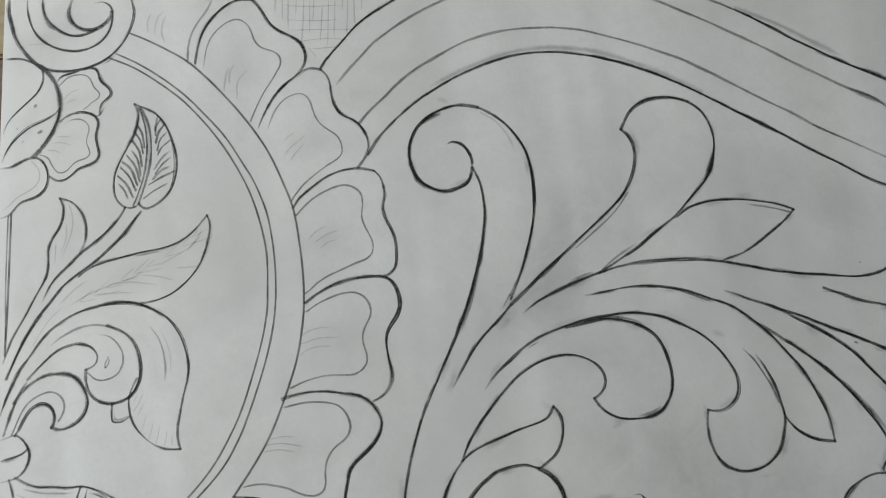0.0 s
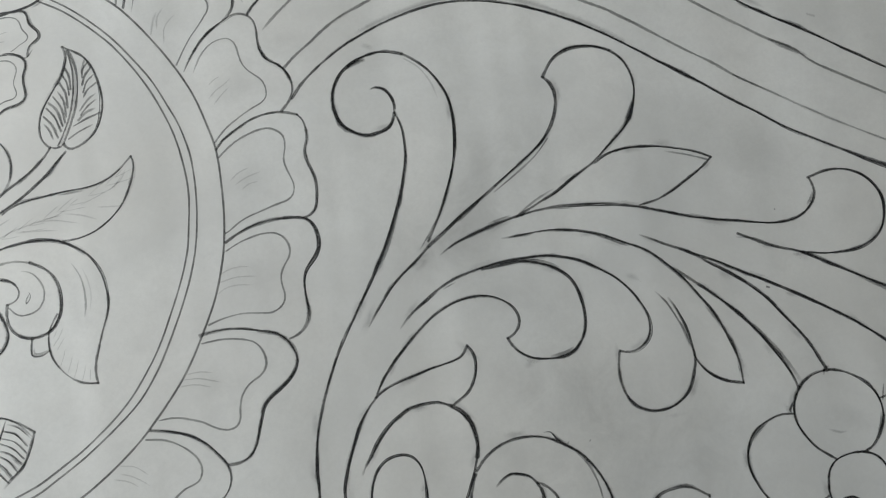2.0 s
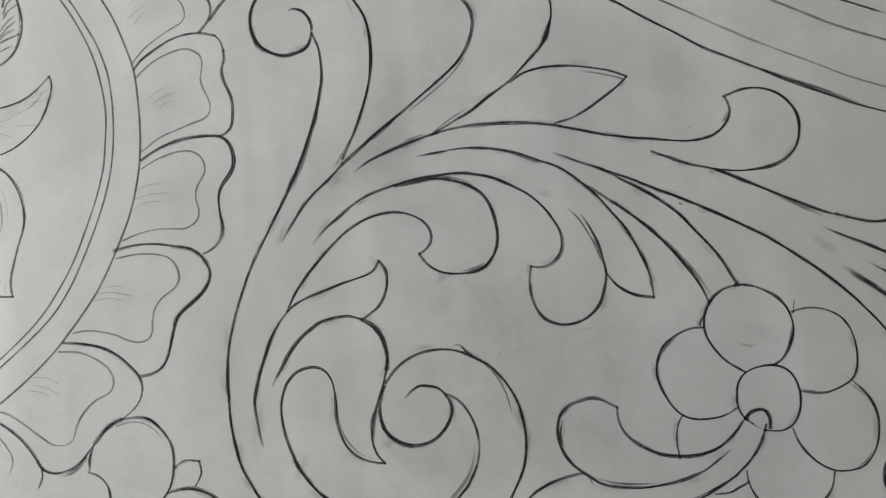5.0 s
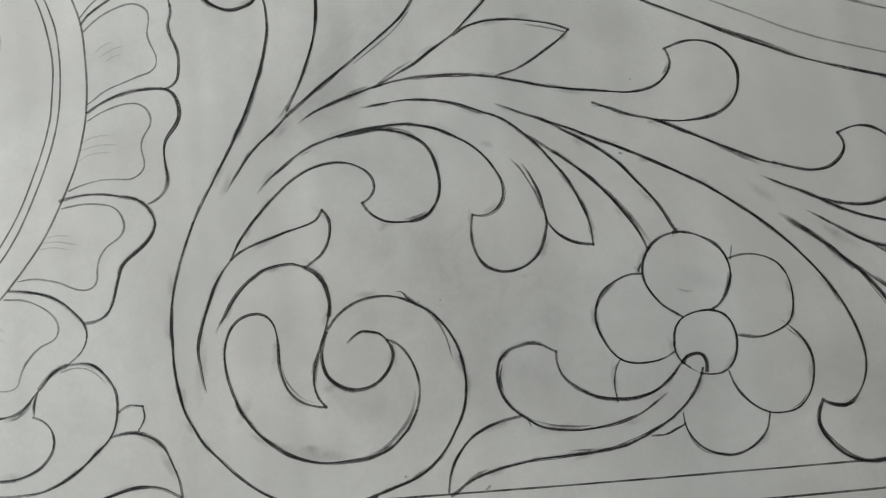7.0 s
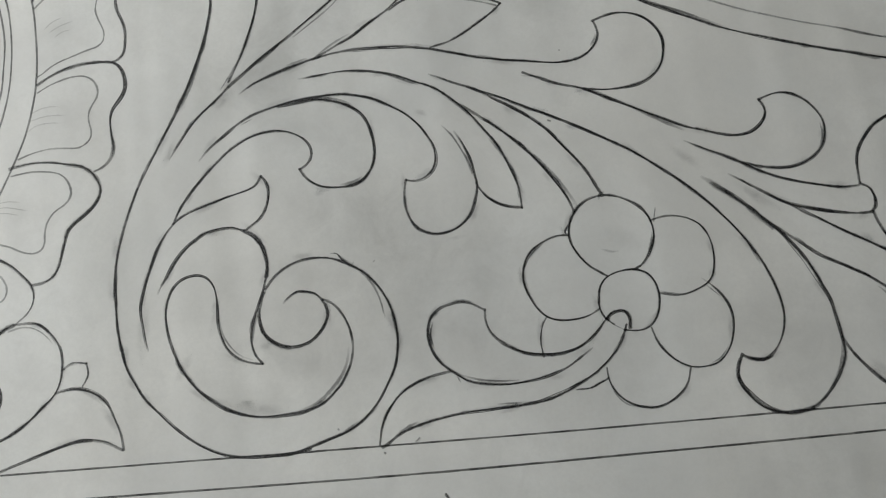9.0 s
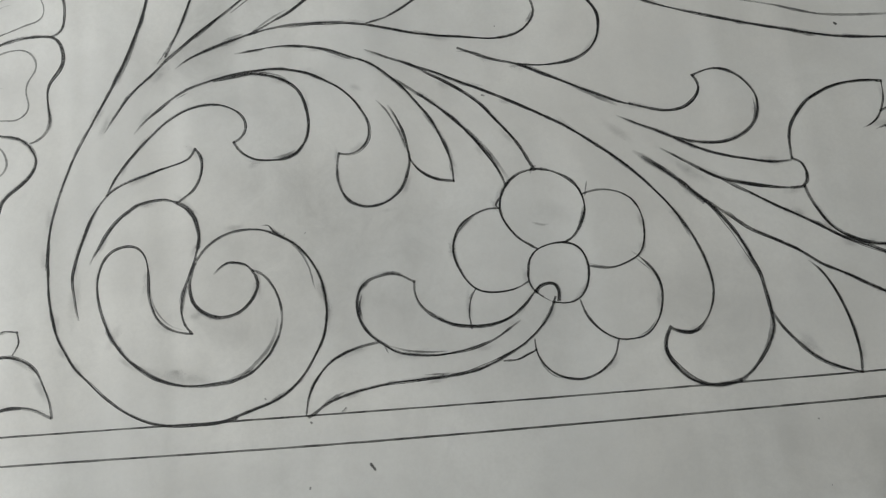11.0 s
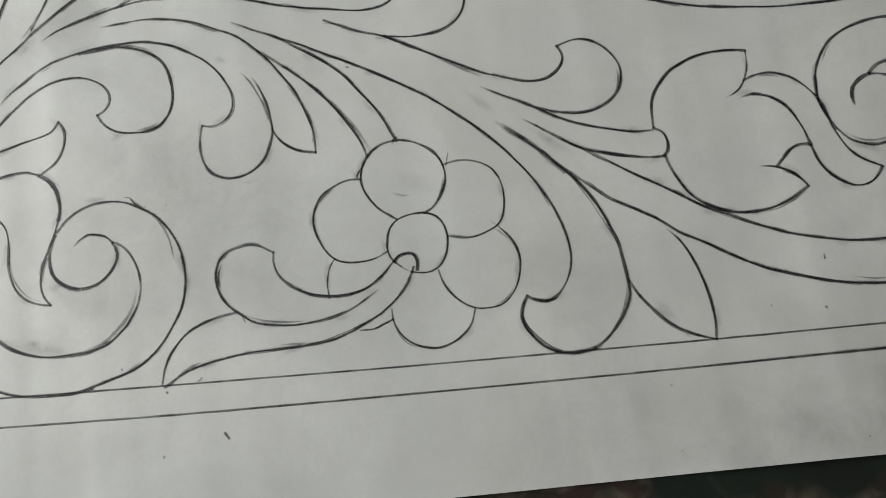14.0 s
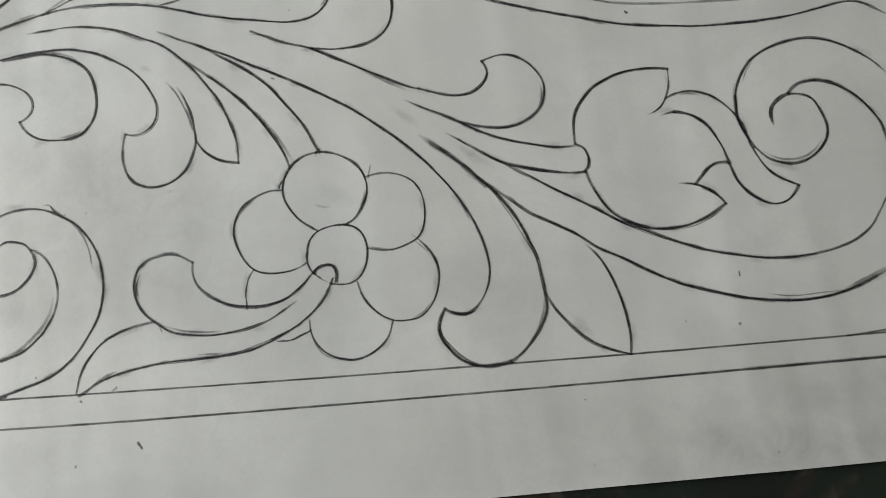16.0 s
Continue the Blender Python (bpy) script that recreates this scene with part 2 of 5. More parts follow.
dust_shade(58, -22, 37, 13, -23)
dust_shade(107, 22, 30, 11, -45)
dust_shade(-13, 75, 17, 9, -11)
dust_shade(142, -31, 24, 10, -44)
dust_shade(92, -76, 42, 14, -33)
dust_shade(74, -40, 20, 10, -43)
dust_shade(57, -119, 21, 8, -25)
dust_shade(44, -8, 25, 8, 21)
dust_shade(183, -84, 12, 6, -23)
dust_shade(44, -134, 13, 6, -8)
dust_shade(58, -84, 14, 6, -34)
dust_shade(225, -115, 20, 9, -46)
dust_shade(334, -146, 37, 13, 3)
dust_shade(353, -109, 18, 8, 20)
dust_shade(370, -172, 27, 11, -4)
# stronger grey: rubbed graphite round the volute, painted light falloff lower right and upper left
dust_shade(100, -92, 66, 40, -22, 0.12)
dust_shade(130, -92, 44, 34, 12, 0.09)
dust_shade(112, -122, 46, 20, 4, 0.09)
dust_shade(54, -112, 42, 36, 10, 0.11)
dust_shade(305, -178, 150, 32, 1, 0.14)
dust_shade(168, -126, 36, 22, 20, 0.12)
dust_shade(97, -62, 38, 20, -15, 0.12)
dust_shade(48, -6, 34, 20, 25, 0.1)
dust_shade(56, 10, 46, 24, 28, 0.16)
dust_shade(160, 24, 30, 16, -30, 0.12)
dust_shade(246, -122, 38, 20, 84, 0.14)
dust_shade(318, -190, 40, 12, 1, 0.2)
dust_shade(366, -192, 44, 12, 2, 0.2)
dust_shade(-132, 112, 20, 12, 30, 0.2)


def dust_shade_at(x, y):
    """How far the dust and the painted shade grey the paper there, 0 to 1."""
    clear = 1.0
    x, y = x * 1000, y * 1000
    x, y = x + 7 * noise.noise((x * 0.045, y * 0.045, 2.0)), y + 7 * noise.noise((x * 0.045, y * 0.045, 9.0))
    for cx, cy, long, short, turn, amount in DUST_SHADES:
        c, s = math.cos(turn), math.sin(turn)
        dx, dy = x - cx, y - cy
        r = math.hypot((c * dx + s * dy) / long, (c * dy - s * dx) / short) / 1.25
        if r < 1.0:
            clear *= 1.0 - amount * (1.0 - r * r) ** 2
    return 1.0 - clear


def drawing_paper():
    """A large sheet; its left edge is cut along the middle of the drawing."""
    bm = bmesh.new()
    cols, rows = 420, 300
    left, right, low, high = -0.152, 0.62, -0.2, 0.36
    grid = []
    for j in range(rows + 1):
        line = []
        for i in range(cols + 1):
            u, v = i / cols, j / rows
            x = left + (right - left) * u
            edge = low + 0.0145 * (x - 0.22) + 0.0002 * noise.noise((x * 30, 0, 0))
            y = edge + (high - edge) * v
            if i == 0:
                x += 0.003 * (y - 0.07) * (y > 0) + 0.0002 * noise.noise((0, y * 30, 0))
            line.append(bm.verts.new((x, y, relief(x, y))))
        grid.append(line)
    for j in range(rows):
        for i in range(cols):
            bm.faces.new((grid[j][i], grid[j][i + 1], grid[j + 1][i + 1], grid[j + 1][i]))
    for e in bm.edges:
        e.smooth = not e.is_boundary
    sheet = part("drawing_paper", bm, PAPER, None, "", True)
    dust_shade_attr = sheet.data.attributes.new("graphite_dust_shade", 'FLOAT', 'POINT')
    dust_shade_attr.data.foreach_set("value", [dust_shade_at(v.co.x, v.co.y) for v in sheet.data.vertices])
    thick = sheet.modifiers.new("thickness", 'SOLIDIFY')
    thick.thickness, thick.offset = 0.00022, -1.0
    return tagged(sheet, "large white paper sheet with a pencil ornament drawing, lying flat", "drawing")


LAYER = [0]


def spline(points, step):
    """Points at even steps of a smooth curve through the turning points of a line."""
    p = [Vector(q) for q in points]
    p = [p[0] * 2 - p[1]] + p + [p[-1] * 2 - p[-2]]
    out = []
    for a, b, c, d in zip(p, p[1:], p[2:], p[3:]):
        tb, tc = max((b - a).length, 1e-6) ** 0.5, max((c - b).length, 1e-6) ** 0.5
        td = max((d - c).length, 1e-6) ** 0.5
        m1 = ((b - a) / tb - (c - a) / (tb + tc) + (c - b) / tc) * tc
        m2 = ((c - b) / tc - (d - b) / (tc + td) + (d - c) / td) * tc
        n = max(1, int((c - b).length / step))
        for k in range(n):
            s = k / n
            out.append((2 * s ** 3 - 3 * s ** 2 + 1) * b + (s ** 3 - 2 * s ** 2 + s) * m1
                       + (3 * s ** 2 - 2 * s ** 3) * c + (s ** 3 - s ** 2) * m2)
    return out + [p[-2]]


def steadied(run, reach):
    """The run with the small unevenness of its turning points evened out; its ends and wide bends stay."""
    n = len(run)
    if n < 12:
        return run
    p = np.array([tuple(q) for q in run])
    pad = min(n - 1, int(3 * reach / 0.5))
    bell = np.exp(-0.5 * (np.arange(-pad, pad + 1) * 0.5 / reach) ** 2)
    bell /= bell.sum()

    def soft(a):
        a = np.concatenate((2 * a[:1] - a[pad:0:-1], a, 2 * a[-1:] - a[-2:-pad - 2:-1]))
        return np.stack([np.convolve(a[:, k], bell, "valid") for k in (0, 1)], 1)

    first = soft(p)
    return [Vector(q) for q in first + soft(p - first)]


def lay(bm, uv, points, width, tone, seed, aside=0.0, slot=0, free=1.0, fades=(1.0, 1.0), hand=1.0):
    """One pass of the pencil along points (millimetres) as a thin strip on the sheet.
    fades: over how many millimetres the hand sets in and lifts off."""
    LAYER[0] += 1
    lift = 0.000026 + LAYER[0] * 0.00000002
    force = bm.loops.layers.uv["pressure"]
    n = len(points)
    reach = [0.0]
    for p, q in zip(points, points[1:]):
        reach.append(reach[-1] + (q - p).length)
    left_row, right_row, weights = [], [], []
    for i, p in enumerate(points):
        q = points[min(i + 1, n - 1)] - points[max(i - 1, 0)]
        side = Vector((-q.y, q.x)).normalized()
        run = reach[i]
        ends = min(1.0, (run + 0.15) / fades[0], (reach[-1] - run + 0.15) / fades[1])
        swell = 1.0 + 0.5 * noise.noise((run * 0.09, seed * 3.7, tone)) + 0.24 * noise.noise((run * 0.55, seed * 1.9, 5.0)) + 0.34 * noise.noise((run * 1.7, seed * 0.7, 8.0))
        half = 0.5 * width * (1.0 + (swell - 1.0) * free) * (0.55 + 0.45 * ends)
        shake = 0.10 * noise.noise((run * 0.16, seed * 7.3, 1.0)) + 0.07 * noise.noise((run * 0.6, seed * 2.3, 2.0)) + 0.06 * noise.noise((run * 1.3, seed * 4.1, 6.0))
        shake = shake * free + aside * noise.noise((run * 0.035, seed * 5.1, 9.0)) * 2.0
        press = 1.0 + free * (0.34 * noise.noise((run * 0.05, seed * 2.9, 3.0)) + 0.02)
        weights.append((0.2 + 0.8 * ends) * min(1.0, press) * hand)
        row = []
        for s in (1, -1):
            w = (p + side * (shake + s * half)) * 0.001
            row.append(bm.verts.new((w.x, w.y, relief(w.x, w.y) + lift)))
        left_row.append(row[0])
        right_row.append(row[1])
    for i in range(n - 1):
        face = bm.faces.new((right_row[i], right_row[i + 1], left_row[i + 1], left_row[i]))
        near, ahead = (reach[i], weights[i]), (reach[i + 1], weights[i + 1])
        for loop, (far, weight), across in zip(face.loops, (near, ahead, ahead, near), (0, 0, 1, 1)):
            loop[uv].uv = (far, across)
            loop[force].uv = (weight, 0.0)
        face.material_index = slot


WIDER = (1.46, 1.43, 1.5, 1.5)
STEADY = ("ruled_line", "ring")
SOFT = ("smear", "shading", "inner_line")


def line_mesh(name, width, tone, points, loose, hand):
    """A pencil line: one pass, and over the firm lines thinner passes a little beside it.
    loose: whether its start and its end run out on bare paper."""
    bm = bmesh.new()
    uv = bm.loops.layers.uv.new("line")
    bm.loops.layers.uv.new("pressure")
    length = sum(math.dist(a, b) for a, b in zip(points, points[1:]))
    run = spline(points, min(0.5, length / 7))
    if length > 18:
        run = steadied(run, 2.8 if name in ("stem_edge", "border_curve", "ruled_line") else 1.6 if name in ("lobe", "inner_line", "ruffle") else 2.1)
    over = loose[0] is None
    if length > 4.0:
        # where it meets another line it runs a little way into it
        run = ([] if loose[0] or over else [run[0] + (run[0] - run[1]).normalized() * 0.5]) + run + ([] if loose[1] or over else [run[-1] + (run[-1] - run[-2]).normalized() * 0.5])
    seed = LAYER[0] + 1
    # drawn with ruler or compass: thinner and steadier than by the free hand
    guided = name in STEADY
    slow = 0.32 if name == "smear" else 0.2
    fades = [0.34 * length, 0.34 * length] if over else [max(0.3, min(6.0, slow * length)) if end and not guided else 0.3 for end in loose]
    if name == "dash":
        fades = [0.4, 0.4]
    lay(bm, uv, run, width * WIDER[tone] * (0.84 if name == "ring" else 0.95 if guided else 1.0), tone, seed, free=0.4 if guided else 1.0, fades=fades, hand=hand)
    if tone < 2 and len(run) > 14 and name not in ("vein", "midrib", "ruled_line", "ring"):
        # the hand goes over a firm line again in thin strands that part from it here and there
        for k, (thin, wander) in enumerate(((0.62, 0.36), (0.45, 0.72), (0.4, 0.6))):
            a = int(len(run) * 0.55 * abs(noise.noise((seed * 1.37, 0.5 + 2.3 * k, 0.2))) * 1.6)
            b = int(len(run) * (1.0 - 0.5 * abs(noise.noise((seed * 2.11, 0.1 + 1.9 * k, 0.7)))))
            if b - a > 8 and (k < 2 or width > 0.85):
                lay(bm, uv, run[a:b], width * thin, tone, seed + 0.31 * (k + 1), wander * min(width, 1.1), fades=(5.0, 5.0), hand=hand)
        # short loose strands where the line was searched for
        for k in range(max(2, int(length / 12))):
            a = int(len(run) * (0.02 + 0.9 * abs(noise.noise((seed * 1.7, k * 3.1, 0.3))) * 1.5))
            piece = run[a:a + 10 + int(26 * abs(noise.noise((seed * 0.9, k * 1.7, 4.3))))]
            if len(piece) > 8:
                lay(bm, uv, piece, min(width, 0.85) * (0.7 + 0.5 * (k % 3)), 2, seed + 0.2 * k, 0.5 + 0.45 * (k % 2), 1, fades=(2.5, 2.5), hand=hand)
        # grey rubs along parts of it
        a = int(len(run) * 0.9 * abs(noise.noise((seed * 0.63, 2.2, 1.3))))
        b = a + int(len(run) * 0.55)
        if len(run[a:b]) > 12:
            lay(bm, uv, run[a:b], width * 2.2, 3, seed + 0.77, 0.35, 2, fades=(6.0, 6.0), hand=hand)
    data = mesh_of(name, bm, GRAPHITE[tone])
    data.materials.append(GRAPHITE[2])
    data.materials.append(GRAPHITE[3])
    return data


TITLES = {
    "medallion_ring": "three compass-drawn pencil circles", "scalloped_rim": "row of fluted pencil lobes round a ring",
    "rosette_scroll": "tight pencil scroll", "husk": "pencil husk with ruffled petals", "centre_line": "ruled pencil centre line",
    "veined_bud": "pencil bud with veins, stem and leaves", "scroll_leaf": "curling pencil leaf", "knot_and_ribbon": "pencil knot and ribbon",
    "corner_hatching": "faint pencil cross-hatching", "arched_moulding": "curved pencil border lines",
    "acanthus_spray": "spray of pencil acanthus leaves with a volute", "rose": "five-petalled pencil flower with stem and leaves",
    "hanging_leaf": "round pencil leaf with a small knob", "bellflower": "pencil bellflower beside a volute",
    "line_rubs": "short grey rubs beside the pencil lines", "loose_marks": "stray pencil dots and dashes", "ruled_border": "two ruled pencil border lines"}


class Motif:
    def __init__(self, sheet, name):
        self.sheet, self.name, self.ob = sheet, name, None


def motif(sheet, name):
    return Motif(sheet, name)


STROKES = []
# how much lighter the hand was on these
LIGHTER = {"rosette_scroll": 0.86, "scalloped_rim": 0.84, "veined_bud": 0.86, "scroll_leaf": 0.8, "knot_and_ribbon": 0.78, "hanging_leaf": 0.8, "husk": 0.9, "medallion_ring": 0.9}


def stroke(m, name, width, tone, points):
    """Notes a pencil line (millimetres on the sheet) of a motif; draw_strokes() lays them all."""
    STROKES.append((m, name, width, tone, points))


def rub_beside_lines(sheet):
    """Short grey rubs where the side of the hand dragged graphite off the firm lines."""
    m = motif(sheet, "line_rubs")
    # thumb marks
    for x, y, long, short, turn in ((39.5, -133, 5, 2.4, 4), (71, -55, 3.4, 1.8, 20), (112, -25.5, 4, 2, -20), (48, -112.6, 3.6, 2.4, 10),
                                    (18, 73.6, 4, 1.8, -25), (17, -118, 8, 3, 70), (2, -104, 16, 3, 84), (34, -14, 9, 3, 45), (95, -18, 8, 3, -20),
                                    (122.7, -77, 5, 1.2, 8), (214, -52, 10, 3, -40), (240, -70, 12, 3, -36), (276, -140, 8, 2.5, -50),
                                    (130, -133, 14, 2.5, 2), (44, -136, 14, 3, -8)):
        smudge(m, (x, y), long, short, turn)
    dice = random.Random(7)
    for owner, name, width, tone, points in STROKES:
        if tone > 1 or owner.name not in ("acanthus_spray", "rose", "bellflower", "hanging_leaf"):
            continue
        run = spline(points, 1.0)
        for k in range(int(len(run) / 34 + dice.random())):
            i = dice.randrange(1, len(run) - 1)
            along = run[i + 1] - run[i - 1]
            turn = math.degrees(math.atan2(along.y, along.x)) + dice.uniform(-12, 12)
            long, short = dice.uniform(4, 9), dice.uniform(1.2, 2.6)
            side = Vector((-along.y, along.x)).normalized() * dice.choice((-1, 1)) * dice.uniform(0.2, 1.4)
            smudge(m, run[i] + side, long, short, turn)


def draw_strokes():
    """Lays every pencil line; the first line of a motif is the motif's own mesh."""
    tracks = [np.array([tuple(p) for p in spline(points, 1.0)]) for _, _, _, _, points in STROKES]
    for k, (m, name, width, tone, points) in enumerate(STROKES):
        others = [track for j, track in enumerate(tracks) if j != k and STROKES[j][1] not in SOFT and STROKES[j][3] < 3]
        around = np.concatenate(others)
        spots = (points[0], tracks[k][len(tracks[k]) // 2], points[-1])
        start, middle, end = [np.hypot(*(around - np.array(spot)).T).min() for spot in spots]
        loose = (start > 1.7, end > 1.7)
        # a short pass that lies along another line thickens it and thins out at both ends
        if max(start, middle, end) < 1.9 and len(points) < 9 and name not in ("vein", "midrib", "ruled_line"):
            loose = (None, None)
        first = m.ob is None
        ob = new(m.name if first else name, line_mesh(name, width, tone, points, loose, 1.0 if name == "inner_line" else LIGHTER.get(m.name, 1.0)))
        ob.parent = m.sheet if first else m.ob
        if first:
            m.ob = tagged(ob, TITLES[m.name])


def smudge(m, centre, long, short, turn):
    """A patch of rubbed graphite (millimetres, degrees): uneven outline, thinning out to nothing."""
    LAYER[0] += 1
    bm = bmesh.new()
    uv = bm.loops.layers.uv.new("line")
    rings, spokes = max(4, int(long / 2.0)), max(14, min(110, int(long * 3.0)))
    c, s = math.cos(radians(turn)), math.sin(radians(turn))
    rows = []
    for k in range(rings + 1):
        row = []
        for i in range(spokes):
            a = math.tau * i / spokes
            r = (k + 0.02) / rings * (1.0 + 0.35 * noise.noise((math.cos(a) * 1.3, math.sin(a) * 1.3, LAYER[0] * 2.7)))
            px, py = long * r * math.cos(a), short * r * math.sin(a)
            x, y = (centre[0] + c * px - s * py) * 0.001, (centre[1] + s * px + c * py) * 0.001
            row.append(bm.verts.new((x, y, relief(x, y) + 0.000026 + LAYER[0] * 0.00000002)))
        rows.append(row)
    for k in range(rings):
        for i in range(spokes):
            j = (i + 1) % spokes
            face = bm.faces.new((rows[k][i], rows[k + 1][i], rows[k + 1][j], rows[k][j]))
            for loop, v in zip(face.loops, (k, k + 1, k + 1, k)):
                loop[uv].uv = (0.0, v / rings)
    first = m.ob is None
    ob = new(m.name if first else "smudge", mesh_of("smudge", bm, GRAPHITE[4]))
    ob.parent = m.sheet if first else m.ob
    if first:
        m.ob = tagged(ob, TITLES[m.name])


def ruled_border(sheet):
    m = motif(sheet, "ruled_border")
    stroke(m, "ruled_line", 0.66, 0, [(-150, -150.9), (-50, -151.5), (88, -152.4), (180, -152.6), (293, -152.0), (340, -151.5), (420, -150.3)])
    stroke(m, "ruled_line", 0.74, 0, [(-150, -161.4), (-18, -162.1), (92, -163.2), (175, -162.8), (273, -161.8), (389, -159.9), (425, -159.4)])
    stroke(m, "smear", 1.1, 2, [(292, -161.3), (340, -160.6), (389, -159.8), (425, -159.2)])
    stroke(m, "ruled_line", 0.7, 1, [(376, -151.0), (393, -149.6), (420, -147.2)])
    stroke(m, "smear", 1.3, 2, [(395, -150.0), (408, -149.2), (420, -148.6)])


def medallion_ring(sheet):
    m = motif(sheet, "medallion_ring")
    stroke(m, "ring", 0.89, 1, [(-102.4, 110.5), (-96.3, 107.4), (-87.5, 102), (-80.9, 97.4), (-74.5, 91.2), (-65.9, 81.1), (-57.6, 69.8), (-50.4, 57.5), (-45.5, 45.4), (-42.1, 35.1), (-40.2, 21.1), (-39.4, 8.1), (-39.7, -3.6), (-41, -12.9), (-43.3, -23), (-50.3, -41.2), (-54.1, -49.1), (-58.2, -55.8), (-64.3, -64.3), (-69.4, -70.8), (-77.4, -79), (-86.3, -86.6), (-94.1, -92.1), (-100.9, -96.5), (-105.7, -99.9), (-118, -104.8), (-130, -108.1), (-146, -110.4)])
    stroke(m, "ring", 0.77, 1, [(-108, 102.3), (-100.7, 98.2), (-92, 92.1), (-81.2, 82.5), (-73.8, 74), (-66.4, 64.5), (-60.3, 53.7), (-56.8, 47.2), (-52.4, 35.2), (-50.3, 23), (-49.6, 8.9), (-50.3, -3.7), (-52.2, -14), (-55.1, -24.1), (-60.7, -39.4), (-65.2, -49.3), (-71.3, -58.8), (-86.6, -73.6), (-94.5, -79.7), (-101.3, -84.5), (-106.2, -87.8), (-118, -92.9), (-130, -96.6), (-146, -99.2)])
    stroke(m, "ring", 0.77, 1, [(-111.1, 100.9), (-102.9, 96.9), (-94.2, 91), (-83.4, 81.8), (-76, 73.3), (-68.6, 63), (-62.5, 52.1), (-57.5, 40.5), (-54.3, 28.8), (-52.6, 17.8), (-52.7, 4.9), (-53.2, -3.5), (-55.3, -13.8), (-58.3, -23.8), (-64.1, -39.8), (-68.9, -49), (-74.4, -57.6), (-80.4, -64.5), (-89.6, -73), (-96.5, -78.1), (-101.4, -81.6), (-106.3, -84.8), (-118, -90.1), (-130, -93.9), (-146, -96.6)])


def scalloped_rim(sheet):
    m = motif(sheet, "scalloped_rim")
    stroke(m, "lobe", 0.67, 2, [(-69.7, 124), (-72, 118.7), (-75.7, 113.6), (-78.5, 108.5), (-79.9, 103.1), (-80.3, 97.8)])
    stroke(m, "shading", 0.67, 3, [(-95.6, 110.3), (-95.7, 115.1), (-94.4, 118.7)])
    stroke(m, "shading", 0.67, 3, [(-92.9, 108.6), (-92.6, 113.7), (-90.8, 117.7), (-89.2, 118.8)])
    stroke(m, "shading", 0.66, 3, [(-89, 105.4), (-90.3, 109.9), (-89.5, 114.7), (-88.2, 117.3)])
    stroke(m, "lobe", 0.88, 1, [(-77.4, 95.9), (-76.4, 101.6), (-74.8, 107.3), (-71.7, 112.9), (-67.6, 117.4), (-62.6, 121), (-58, 121.9), (-54.2, 121.4)])
    stroke(m, "lobe", 1.01, 1, [(-54.2, 121.4), (-51.4, 117.9), (-49.4, 113.6), (-47.3, 109.8), (-42.9, 106.3), (-39, 104.1), (-36.2, 101.5), (-34.6, 98), (-34.3, 94.8), (-35.6, 91.3), (-38.2, 88.4)])
    stroke(m, "inner_line", 0.55, 2, [(-74.2, 93.8), (-73.2, 100.2), (-71.2, 106), (-67.8, 110.1), (-63.9, 112.8), (-60.1, 113.5), (-56.6, 111), (-55, 107.2), (-53.8, 103.5), (-51, 100.6), (-47, 98.9), (-44.7, 96.8), (-44.1, 93.7), (-45.4, 90.9), (-48.2, 86.4), (-51.7, 81.2), (-54.8, 75.1), (-56.7, 70.6)])
    stroke(m, "shading", 0.66, 3, [(-64.3, 85.9), (-64.1, 91.1), (-62, 95)])
    stroke(m, "shading", 0.66, 3, [(-61.6, 79.6), (-61.4, 86.2), (-59.5, 89.6), (-57.3, 91.8)])
    stroke(m, "shading", 0.66, 3, [(-66.5, 84.2), (-65.9, 88.9), (-64.5, 93.5)])
    stroke(m, "lobe", 0.87, 1, [(-54, 67.4), (-52, 71.9), (-48.5, 78.2), (-43.9, 83.7), (-38.2, 88), (-34.8, 90.3), (-31.4, 90.5), (-28.6, 89.6)])
    stroke(m, "lobe", 0.89, 1, [(-28.6, 89.6), (-26.5, 87.1), (-25.4, 83.9), (-25.1, 79.9), (-24.1, 75.1), (-21.5, 70.7), (-18.3, 68.8), (-15.2, 66.3), (-13, 62.6), (-11.9, 58.6), (-12.4, 54.6), (-14.3, 51.3), (-16.5, 48.7)])
    stroke(m, "inner_line", 0.54, 2, [(-50.3, 66.7), (-47.6, 73.4), (-44.8, 77.2), (-41.4, 79.5), (-37.4, 80.4), (-34.7, 79), (-33.1, 75.8), (-32.2, 71.8), (-30.4, 67.9), (-27.3, 64.9), (-24.1, 62.4), (-22.6, 59.2), (-22.1, 55.8), (-23.6, 53.2), (-28, 50.6), (-32.5, 47.5), (-37, 44), (-40.4, 40.3), (-42.2, 37.8)])
    stroke(m, "shading", 0.54, 3, [(-44.5, 55.5), (-41.7, 58.7), (-38.3, 61.2), (-35.8, 63.5)])
    stroke(m, "shading", 0.54, 3, [(-42.4, 53), (-39.6, 56.7), (-36.4, 60.1)])
    stroke(m, "shading", 0.54, 3, [(-44.4, 61.2), (-42.2, 63.3), (-40.2, 64.5)])
    stroke(m, "lobe", 0.85, 1, [(-41.9, 34.8), (-39.4, 38.2), (-35, 41.6), (-29.4, 45.5), (-23.9, 47.7), (-18.4, 48.4), (-14.1, 47.9), (-10.5, 46.9)])
